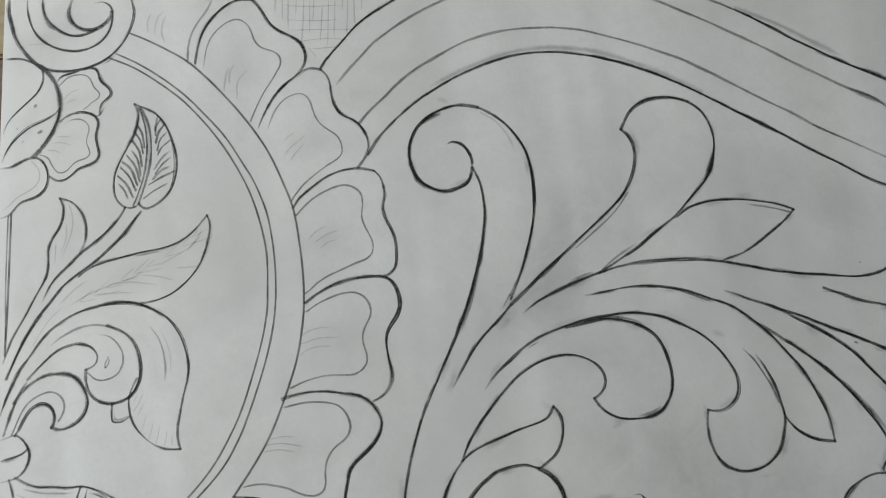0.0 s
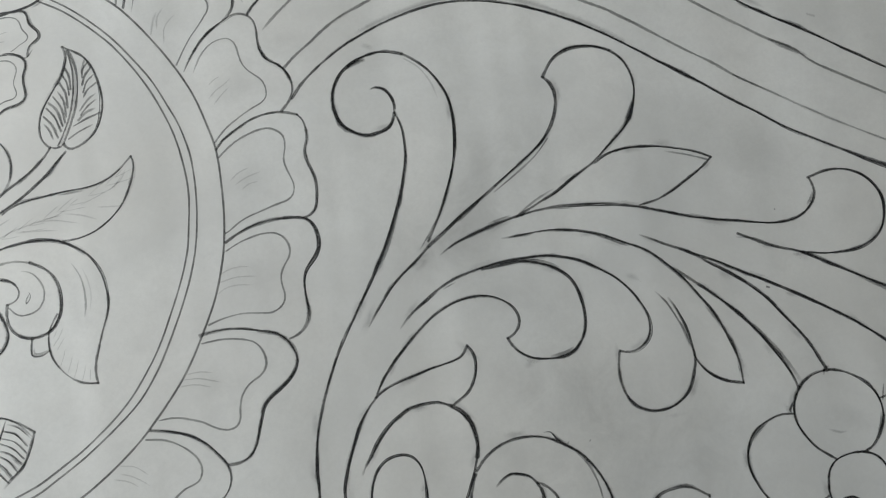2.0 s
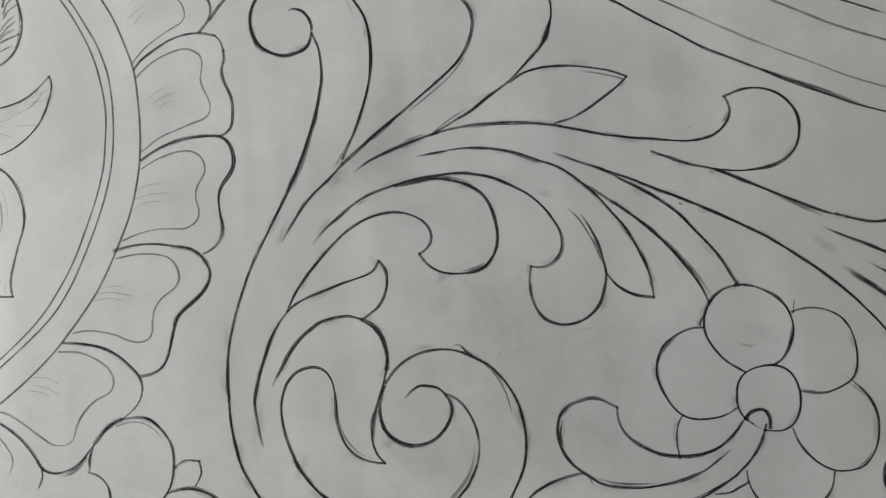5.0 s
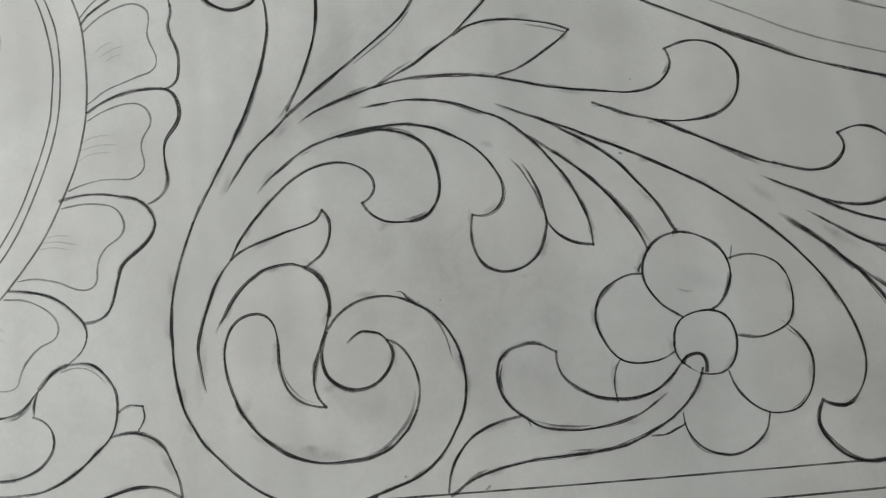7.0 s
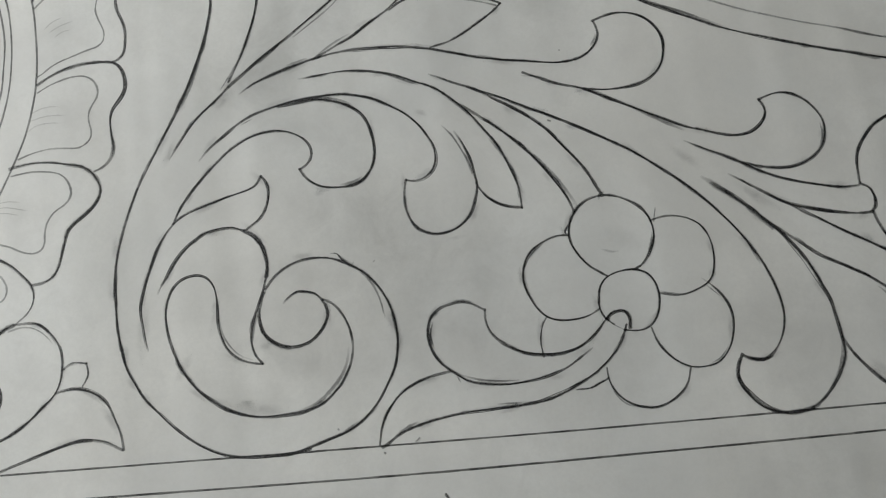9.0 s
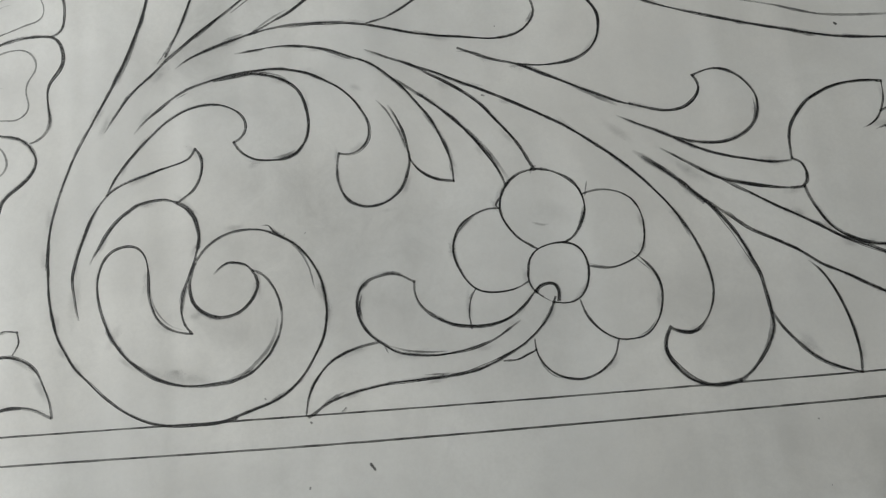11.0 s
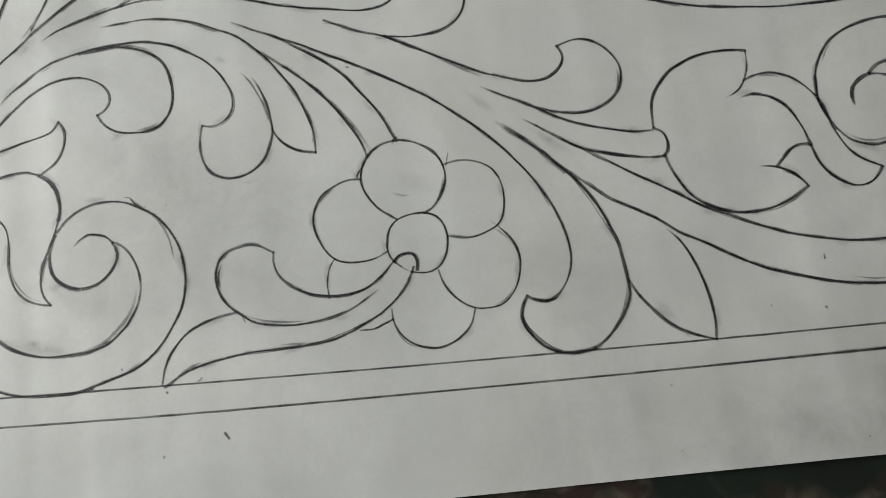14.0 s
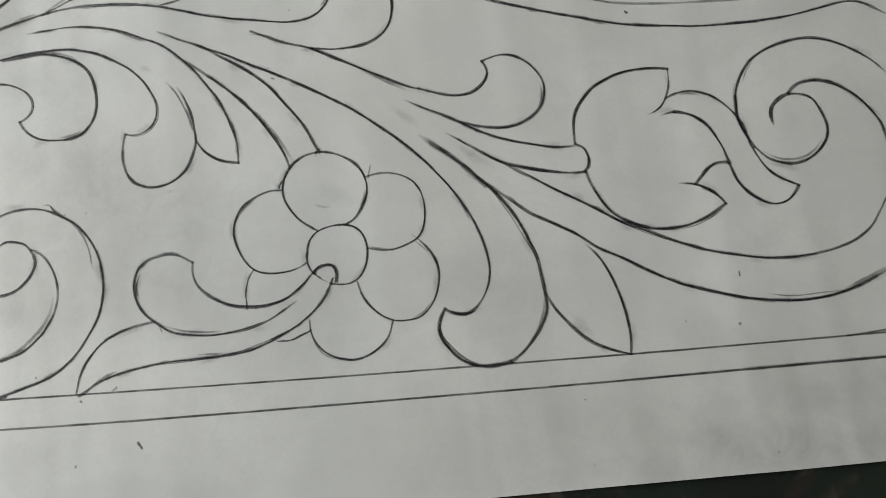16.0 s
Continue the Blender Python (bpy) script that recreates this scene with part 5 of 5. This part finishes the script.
    stroke(m, "smear", 1.09, 2, [(196.2, -30.3), (206.3, -36.1), (215.4, -41.2)])
    stroke(m, "leaf_edge", 0.87, 1, [(72.8, 1), (76.8, 2.1), (83.5, 3.2), (94.5, 3.8), (105.5, 3.3), (116.3, 1.5), (127.1, -1.1), (135.7, -3.4), (144.3, -5.2), (155.2, -6.7), (168.3, -8.3), (177.3, -7.1), (182, -4.4), (185.5, 0), (186.4, 3.3), (185.2, 8.1)])
    stroke(m, "leaf_edge", 0.89, 1, [(184.6, 8.4), (190.7, 10.5), (196.4, 11.1), (202.9, 9.7), (208, 6), (211.6, -0.2), (211.8, -6.1), (210.3, -11.8), (207, -16.2), (202.1, -19.3), (195.3, -21.1), (186.4, -21.4), (177.8, -20.3)])
    stroke(m, "leaf_edge", 0.56, 2, [(199.7, 10.4), (206, 7.8), (209.9, 3.5), (211.9, -2.6)])
    stroke(m, "leaf_edge", 0.76, 1, [(102.9, 19.6), (107.2, 22.6), (115.2, 24.7), (126.2, 24.9), (136.9, 23.2), (144.3, 21.1), (148.1, 19.2)])
    stroke(m, "leaf_edge", 0.76, 1, [(148.1, 19.2), (144.4, 15.7), (139.5, 12.3), (132.1, 7.4), (125, 3.6), (118.2, 1.7)])
    stroke(m, "leaf_edge", 0.65, 2, [(130.2, 22.6), (138.7, 20.8), (146.6, 18.2)])
    stroke(m, "leaf_edge", 0.73, 1, [(40.7, -12.2), (46.4, -8.4), (53.1, -5.3), (59.7, -2.7), (68.6, 0.1), (73, 1.2)])
    stroke(m, "smear", 1.26, 2, [(46.4, -8.4), (53.1, -5.3), (59.7, -2.9), (68.6, 0.3)])
    stroke(m, "leaf_edge", 0.85, 1, [(70.8, 0.5), (80, 5.6), (87, 9.5), (94.2, 14.8), (102.5, 20.3), (108.9, 26.5), (115.3, 32.8), (118.8, 38.6), (121, 45.4), (121.4, 51.1), (120.1, 57), (117.4, 61.9), (113.4, 65.3)])
    stroke(m, "leaf_edge", 1.53, 1, [(115.3, 32.8), (118.3, 38), (120.4, 44.3)])
    stroke(m, "leaf_edge", 1.23, 0, [(113.4, 65.3), (109.2, 67), (103.6, 67.7), (96.8, 67), (90.7, 63.3), (87.4, 58.4), (86, 56.1)])
    stroke(m, "leaf_edge", 0.99, 0, [(86, 56.1), (88.4, 53.7), (90, 48.9), (89.9, 43.2), (88.1, 37.6), (84.4, 31.2), (79.3, 26), (73.3, 20.9), (63.7, 13.3)])
    stroke(m, "leaf_edge", 1.07, 0, [(63.7, 13.3), (59, 9.5), (52, 4), (44.9, -1.9), (36.6, -8.7)])
    stroke(m, "leaf_edge", 0.84, 1, [(36.6, -8.7), (32.2, -13.2), (26.4, -18.3), (21.8, -23.2), (17.1, -30), (12.7, -37.2)])
    stroke(m, "leaf_edge", 0.54, 2, [(85.4, 30.6), (80.2, 24.3), (73, 18.2), (63.5, 11.1)])
    stroke(m, "leaf_edge", 0.64, 2, [(70.8, 1), (79.1, 6.8), (86, 10.6)])
    stroke(m, "stem_edge", 0.64, 2, [(41.7, 3.7), (38.1, -2.4), (33.6, -9.5)])
    stroke(m, "curl", 0.91, 1, [(220.3, -40.8), (229.2, -43.8), (235.9, -44.8), (241.7, -43.9), (245.8, -41), (248.2, -37.5), (248.4, -34.6), (246.6, -30.8)])
    stroke(m, "curl", 0.92, 1, [(246.6, -30.8), (250.9, -29.3), (255.6, -28.6), (259, -29.3), (263.4, -31.3), (267.6, -35.5), (270.5, -40.9), (270.8, -45), (269.1, -50.5), (265.8, -54.6), (260.9, -57.7), (255.1, -59.4), (248.4, -59.2), (242.8, -58.2), (236.2, -56.1)])
    stroke(m, "curl", 0.57, 2, [(269.3, -42), (269.5, -46.9), (267.9, -51.6)])
    stroke(m, "stem_edge", 0.9, 1, [(214.4, -45.3), (222, -49.4), (230.7, -53.6), (239.4, -58.2), (245.9, -61.7), (254.6, -64.9), (265.6, -67.7), (274.5, -69.2), (280.2, -68.9)])
    stroke(m, "stem_edge", 1.13, 2, [(224.2, -50), (230.8, -53.3), (238.4, -57.2)])
    stroke(m, "stem_edge", 1.13, 0, [(280.7, -68.2), (283.9, -70.1), (285.5, -74.2), (285.1, -77.7), (283.5, -79.7)])
    stroke(m, "stem_edge", 1.01, 0, [(283.5, -79.9), (277.9, -80), (269, -78.7), (260.3, -76.7), (252.7, -74.4), (247.3, -71.7)])
    stroke(m, "stem_edge", 0.9, 1, [(229.8, -60.2), (238.8, -65.9), (247.3, -71.7), (255.8, -76.9), (264.2, -82.1), (272.6, -87.3), (281.1, -92), (289.4, -97.1), (295.6, -100.9), (304, -104.7), (314.5, -109.4), (325, -113.5), (337.9, -116.9), (353, -119.3), (366.4, -119.1), (377.9, -117.1), (387.6, -113.3), (394.2, -108.1), (398.9, -101.5), (403.8, -93.7)])
    stroke(m, "stem_edge", 1, 0, [(241.1, -79.4), (246.9, -84.4), (252.5, -88.7), (260.7, -95.2), (269.1, -100), (277.5, -104.7), (285.6, -110.8), (290.8, -113.4), (298, -117.3), (304.2, -121), (314.5, -126.1), (324.9, -129.7), (337.5, -133.6), (348.3, -135.3), (361.3, -136.2), (372.5, -135.2), (381.8, -133), (389, -130.2), (396.3, -126.7)])
    stroke(m, "smear", 1.09, 2, [(314.4, -126.6), (324.9, -129.9), (335.5, -132.6)])
    stroke(m, "smear", 1.32, 2, [(377.2, -133.8), (386.8, -130), (396.5, -125.6)])
    stroke(m, "stem_edge", 0.44, 2, [(347.5, -132.8), (357.2, -134.4), (368.3, -134), (377.2, -133.6)])
    stroke(m, "leaf_edge", 1.12, 1, [(222.2, -63), (227.5, -66.9), (234.9, -73.2), (241.1, -79.4), (246.2, -84.4), (250.6, -90.2), (254.4, -96), (257.2, -102.2), (259.6, -108.2), (261.2, -112.4), (261.9, -117), (262.7, -122.5), (263.2, -128), (263.2, -133), (261.1, -138.1), (257.6, -143.4), (252.4, -148.7), (247.9, -151.6)])
    stroke(m, "smear", 1.57, 2, [(219, -60.4), (225.4, -65.5), (232.8, -71.6), (240, -78.6), (244.1, -83.1)])
    stroke(m, "leaf_edge", 1.27, 0, [(247.9, -151.6), (242.5, -152.6), (237.2, -152.5), (232, -150.9), (228.4, -148.5), (225.1, -144.7), (222.8, -141.3), (221.8, -137), (222.7, -133.9), (224.7, -130.1)])
    stroke(m, "leaf_edge", 0.65, 2, [(262.7, -126.9), (261.8, -133.4), (259.3, -139.6), (255.3, -145.1), (250.2, -150)])
    stroke(m, "leaf_edge", 0.96, 0, [(224.7, -130.1), (228.2, -131.9), (232.4, -132.6), (236.2, -131.6)])
    stroke(m, "blade", 0.86, 1, [(263.1, -126.9), (266.8, -133.7), (271.5, -139.4), (277.4, -145.2), (285.5, -149.6), (293.1, -152)])
    stroke(m, "blade", 0.85, 0, [(293.1, -152), (293.8, -146.3), (293.5, -139.9), (292, -131.1), (289.6, -123.3), (286.1, -115.8), (283.3, -111.8), (280.3, -108.9)])
    stroke(m, "smear", 0.85, 3, [(279.4, -146.4), (284.2, -151)])


def rose(sheet):
    m = motif(sheet, "rose")
    stroke(m, "petal", 0.74, 0, [(178.5, -65), (182.7, -65.1), (187.9, -66.8), (192.8, -70), (196.4, -74.5), (197.7, -80), (197.3, -84.2), (194.9, -89.3), (191.6, -93.3), (188.4, -94.9)])
    stroke(m, "petal", 0.74, 0, [(178.5, -65), (174.1, -66), (169.4, -69.3), (166.2, -74.4), (165.1, -79.7), (166, -84), (168.1, -87.9), (171.7, -92.4), (177.8, -96.6)])
    stroke(m, "petal", 0.63, 2, [(197.1, -81), (196, -86.2), (193.2, -90.9)])
    stroke(m, "petal", 0.63, 1, [(197.8, -76.2), (202.7, -75.2), (208, -75.6), (214, -78), (217.6, -81.9), (219.3, -87.4), (219.4, -93.3), (218.4, -98.5), (216.2, -101.9), (212, -104.2), (206.5, -105.9), (202.3, -106), (196.8, -104.7)])
    stroke(m, "petal", 0.62, 2, [(196.9, -103.9), (202.4, -105.4), (206.5, -105.7)])
    stroke(m, "tick", 0.42, 2, [(199.6, -71.3), (199.1, -73.7), (198.4, -76.8)])
    stroke(m, "petal", 0.67, 0, [(164.7, -79.8), (160.7, -79.5), (156.3, -80.9), (151.1, -83.9), (147.7, -87.9), (146.1, -93), (146.3, -98.2), (147.9, -102.4), (150.1, -106.7), (153.8, -110.5), (158.8, -112.1), (163.9, -112.1), (169.3, -111.1), (173.1, -109.1)])
    stroke(m, "petal", 0.42, 1, [(155.6, -81.5), (150.5, -85.5), (147.5, -89.5)])
    stroke(m, "petal", 0.53, 1, [(165.7, -74.8), (163.8, -78.5), (164.7, -79.8)])
    stroke(m, "centre", 0.72, 0, [(178.1, -115), (175.3, -112.7), (173.5, -108.5), (173.7, -104.4), (174.8, -100.4), (177.8, -97), (181.8, -95.5), (186.1, -94.8), (188.4, -94.9), (192.8, -96.5), (195.4, -99.9), (196.6, -104.5), (196.2, -109.2), (194.4, -114.2), (191.2, -117.2), (187, -118.1), (181.9, -117.5)])
    stroke(m, "centre", 0.41, 2, [(175.3, -112.7), (178.4, -115.4), (181.9, -117.5)])
    stroke(m, "petal", 0.67, 1, [(213.6, -100.4), (217.3, -103.6), (220.8, -108), (222.8, -112.3), (223.2, -117.4), (222, -123.5), (219.6, -128.3), (215.9, -132), (211.5, -133.3), (205.4, -133.2), (200.6, -130.9), (196.1, -126.5), (193.6, -122.3), (192.2, -117.7)])
    stroke(m, "petal", 0.42, 2, [(214.5, -102.8), (217.6, -105.7), (219.8, -107.9)])
    stroke(m, "petal", 0.41, 2, [(220.3, -126.4), (216.7, -130.5), (212.2, -132.8)])
    stroke(m, "petal", 0.65, 1, [(173.6, -131.2), (173.9, -135.2), (175.7, -139.5), (179.3, -143.5), (184, -145.8), (189.4, -146.8), (195.3, -145.3), (199.8, -142.3), (202.8, -139), (204.7, -133.2)])
    stroke(m, "petal", 0.41, 2, [(173.7, -136.3), (176.1, -141.3), (179.7, -144.9), (184.4, -146.2)])
    stroke(m, "stem", 1.03, 0, [(175.8, -113.4), (177.5, -111.3), (180.8, -110.1), (183.2, -110.7), (184.5, -113.4), (184.2, -116.9)])
    stroke(m, "stem", 0.85, 0, [(182.9, -115.7), (180, -121.9), (175.1, -127.9), (169.4, -132.4), (160.6, -137), (154.1, -139.6), (147.6, -141.2), (139.2, -142), (128.7, -142.5), (118.2, -143.1), (107.6, -144.8), (102.4, -146.1), (93.9, -149.4), (90.3, -152.2), (88.6, -152.8)])
    stroke(m, "smear", 1, 2, [(102.3, -144.9), (98.2, -146.5), (93.3, -149.4)])
    stroke(m, "leaf_edge", 0.86, 0, [(130.3, -105.8), (130.1, -109.5), (131.5, -113.9), (135.5, -118.5), (142.7, -122.7), (151, -124.4), (159.6, -124), (166.2, -121.5), (171.9, -117), (175.5, -112.9), (177.4, -110.9)])
    stroke(m, "leaf_edge", 0.86, 1, [(130.3, -105.8), (126.8, -103.8), (122.6, -102.1), (118.3, -102.4), (112.8, -104.2), (109.4, -107.9), (108.3, -113.2), (109.5, -119.7), (112.8, -124.7), (117.9, -128.9), (122, -131.7), (129.2, -133.3), (135.5, -134), (142.9, -133.5), (150.4, -132.4), (159.1, -129.5), (164.7, -126.1), (169.2, -123.2)])
    stroke(m, "leaf_edge", 0.63, 2, [(118.5, -128.9), (125.2, -131.3), (133.5, -132.6), (140.9, -132.9)])
    stroke(m, "leaf_edge", 0.51, 1, [(110.4, -108.8), (109.2, -113.3), (110.1, -118.9)])
    stroke(m, "petal", 0.62, 1, [(153.2, -110.4), (151.1, -113.9), (150.1, -118.9), (150.6, -125)])
    stroke(m, "tick", 0.61, 1, [(161.7, -138), (166.8, -137.8), (171.1, -136.1), (173.7, -134.8)])
    stroke(m, "leaf_edge", 0.81, 0, [(115.4, -127.6), (108.8, -128.7), (102.5, -130.8), (97.2, -133.7), (92.8, -138.3), (89.4, -143.9), (88.2, -148.6), (87.7, -151.8)])
    stroke(m, "tick", 0.4, 1, [(117.7, -129.2), (118.9, -131.9)])
    stroke(m, "smear", 0.84, 3, [(176.7, -86.1), (180.8, -87.4), (183.5, -87.4)])


def hanging_leaf(sheet):
    m = motif(sheet, "hanging_leaf")
    stroke(m, "curl", 1.42, 1, [(-46.1, -97.3), (-49.7, -98.9), (-52.1, -100.7), (-55.6, -105)])
    stroke(m, "curl", 0.8, 1, [(-55.6, -105), (-57.2, -109.9), (-57.5, -114.8)])
    stroke(m, "curl", 0.8, 1, [(-57.5, -114.8), (-55.1, -115.6), (-52.4, -117.6), (-50.4, -121.3), (-50, -125.2), (-51.3, -128.6), (-54.2, -132.2), (-58.1, -134.2), (-63, -135.8), (-68.8, -135.9), (-74.7, -134.8)])
    stroke(m, "curl", 0.81, 1, [(-54.7, -104.1), (-57.6, -107.5), (-59.9, -110.7), (-63.4, -114), (-67.8, -115.4)])
    stroke(m, "curl", 0.81, 1, [(-46.1, -97.3), (-41.7, -97.1), (-37.6, -97.4), (-33.6, -100.3), (-30.2, -104), (-28.1, -109.2), (-27.8, -115.2), (-28.6, -120), (-30.5, -124.2), (-35.5, -129.2), (-40.4, -133.7), (-46.3, -137.5), (-53.1, -140.4), (-60.9, -141.3), (-68.7, -141.2), (-74.5, -141)])
    stroke(m, "curl", 0.51, 2, [(-47.7, -99.6), (-42.7, -98.4), (-37.6, -99.6), (-34, -102.3), (-31.6, -105.3)])
    stroke(m, "curl", 0.99, 2, [(-33.5, -127.1), (-38.4, -131.9), (-44.3, -136.5), (-50.2, -139.6)])
    stroke(m, "knob", 0.8, 1, [(-27.2, -115.2), (-24.5, -113.2), (-18.9, -113.7)])
    stroke(m, "knob", 0.6, 1, [(-18.9, -113.7), (-18.2, -117.9), (-20.2, -122)])
    stroke(m, "leaf_edge", 0.8, 1, [(-30.1, -123.8), (-26.6, -122.9), (-21.6, -122.9), (-16.6, -124.5), (-11.7, -128.2), (-8.8, -134.2), (-6.3, -140.2), (-5.2, -146)])
    stroke(m, "leaf_edge", 0.92, 1, [(-5.6, -146.1), (-11.3, -143.2), (-19.5, -141.6), (-29.7, -143.7), (-39.9, -146.9), (-51.9, -150.9)])
    stroke(m, "leaf_edge", 0.62, 2, [(-8.2, -143.5), (-15.4, -141.7), (-21.6, -142)])


def bellflower(sheet):
    m = motif(sheet, "bellflower")
    stroke(m, "edge", 1.01, 0, [(280.7, -68.2), (280.8, -63.2), (281.4, -57.3), (283.5, -52.6), (287, -48), (290.8, -44.6), (297, -41.3), (303, -39), (310.1, -38), (315.9, -37.9), (321.8, -38.7)])
    stroke(m, "edge", 0.69, 1, [(321.8, -38.7), (321.6, -44.1), (320.3, -48.9), (317.8, -53.6), (314.2, -56.5), (311.1, -57.6)])
    stroke(m, "edge", 0.46, 2, [(319.6, -50.6), (317.3, -54.3), (313.4, -57.2)])
    stroke(m, "edge", 0.89, 1, [(283.9, -79.9), (285.2, -84.7), (287.9, -90.1), (291.7, -95.9), (296.8, -99.9), (302, -102.7)])
    stroke(m, "edge", 1.11, 0, [(296.8, -99.9), (302, -102.7), (308.5, -104.3), (315.1, -104.7), (321.9, -103.8), (330.2, -100.8), (337.3, -96.4)])
    stroke(m, "edge", 0.89, 0, [(337.3, -96.4), (333.7, -91.8), (329.6, -89), (325.3, -87.3), (319.8, -86.9)])
    stroke(m, "petal", 1.12, 1, [(326.4, -87.9), (329.9, -84.1), (333.8, -80.6), (337.8, -79.5), (341.6, -80)])
    stroke(m, "petal", 1.03, 0, [(316.2, -58.6), (319.1, -57.6), (323.7, -57.4), (329.2, -59.4), (334.4, -63.6), (337.7, -69.3), (340, -75.4), (341.1, -80.2)])
    stroke(m, "petal", 0.9, 0, [(341.1, -80.2), (343.4, -87.4), (347.1, -92.7), (352.2, -96.5), (356.5, -97.9), (361.1, -97.1), (364.5, -94.6), (367.1, -91)])
    stroke(m, "petal", 0.79, 0, [(367.1, -91), (363.6, -89.2), (359.4, -86.8), (355.5, -82.8), (352, -76.2), (350.3, -71.8)])
    stroke(m, "petal", 0.92, 1, [(319.3, -51.1), (324.8, -49.2), (331.3, -49.2), (337.3, -51.2), (342.5, -55.2), (346.4, -59.8)])
    stroke(m, "petal", 1.26, 0, [(345.5, -58.6), (347.3, -61.6), (349.4, -67.7), (351.4, -72.6)])
    stroke(m, "volute", 0.91, 1, [(352.2, -74.3), (349.6, -68.9), (347.3, -61.6), (347.3, -55.5), (348.4, -49.5), (350.6, -44.3), (355.6, -37.6), (362.2, -33.1), (372.2, -29.7), (380.6, -28.7), (388.7, -29.9), (397.5, -33.8), (405.9, -39.6), (412.2, -46.4)])
    stroke(m, "volute", 0.69, 2, [(351.5, -46), (353.9, -41.3), (356.8, -37.7)])
    stroke(m, "volute", 1.14, 1, [(361.2, -65.4), (360.8, -61.2), (361.8, -57.7), (365.4, -54.3), (369.6, -52.6)])
    stroke(m, "volute", 0.92, 0, [(369.6, -52.6), (374.2, -53.1), (378.5, -55.1), (381.1, -60.1), (382.8, -66.3), (382.2, -71), (378.8, -76.1), (373, -80.4), (367, -81.9), (361.5, -81.1), (356.2, -78.4), (352.3, -73.9)])
    stroke(m, "volute", 1.15, 1, [(369.1, -52.5), (372.5, -49.3), (378.6, -47.5), (385.5, -48.2), (392, -51.1), (398.1, -56.4), (402.7, -62.7), (405.3, -67.7), (406, -76.2)])
    stroke(m, "volute", 0.79, 2, [(355, -75.9), (359.5, -78.8), (363.9, -80.1), (370.9, -79.6), (375.9, -76.8), (380.7, -71.7)])
    stroke(m, "smear", 1.39, 3, [(389.8, -50.2), (396, -55), (400.8, -60.7)])


def loose_marks(sheet):
    m = motif(sheet, "loose_marks")
    stroke(m, "dash", 0.9, 3, [(194.6, 76.1), (198.1, 74.6)])
    stroke(m, "dash", 0.55, 1, [(338.4, -123.4), (338.3, -125.6)])
    stroke(m, "dash", 0.81, 0, [(109.9, -170.7), (111.9, -173.6)])
    stroke(m, "dash", 0.87, 2, [(335, -143.2), (336, -144)])
    stroke(m, "dash", 0.86, 2, [(315.2, -141.4), (315.7, -141.2)])
    stroke(m, "dash", 0.81, 1, [(87.6, -177.8), (88.4, -178)])
    stroke(m, "dash", 0.7, 1, [(307.2, -12), (308.5, -13.3)])
    stroke(m, "dash", 0.63, 2, [(273.6, -167.4), (274.5, -167.6)])
    stroke(m, "dash", 0.72, 1, [(88.9, -154.6), (89.7, -155.3)])
    stroke(m, "dash", 0.63, 2, [(342.5, -191.2), (343.1, -191.4)])
    stroke(m, "dash", 0.62, 2, [(274.6, -190.8), (275, -191)])
    stroke(m, "dash", 0.62, 3, [(101.5, -152.1), (102.7, -150.5)])
    stroke(m, "dash", 1, 2, [(72.6, -145.4), (73.3, -145.1)])
    stroke(m, "dash", 0.5, 2, [(100.7, -152.1), (102.4, -150.3)])
    stroke(m, "dash", 0.83, 2, [(89.6, -83.6), (90, -83.9)])
    stroke(m, "dash", 0.65, 2, [(161.8, -32.6), (163.3, -33.1)])
    stroke(m, "dash", 0.66, 2, [(169.6, -3), (170.2, -3.3)])


# ---- build ----
room()
work_table()
table_cloth()
paper = drawing_paper()
for draw in (ruled_border, medallion_ring, scalloped_rim, rosette_scroll, husk, centre_line, veined_bud, scroll_leaf, knot_and_ribbon, corner_hatching, arched_moulding, acanthus_spray, rose, hanging_leaf, bellflower, loose_marks):
    draw(paper)
rub_beside_lines(paper)
draw_strokes()
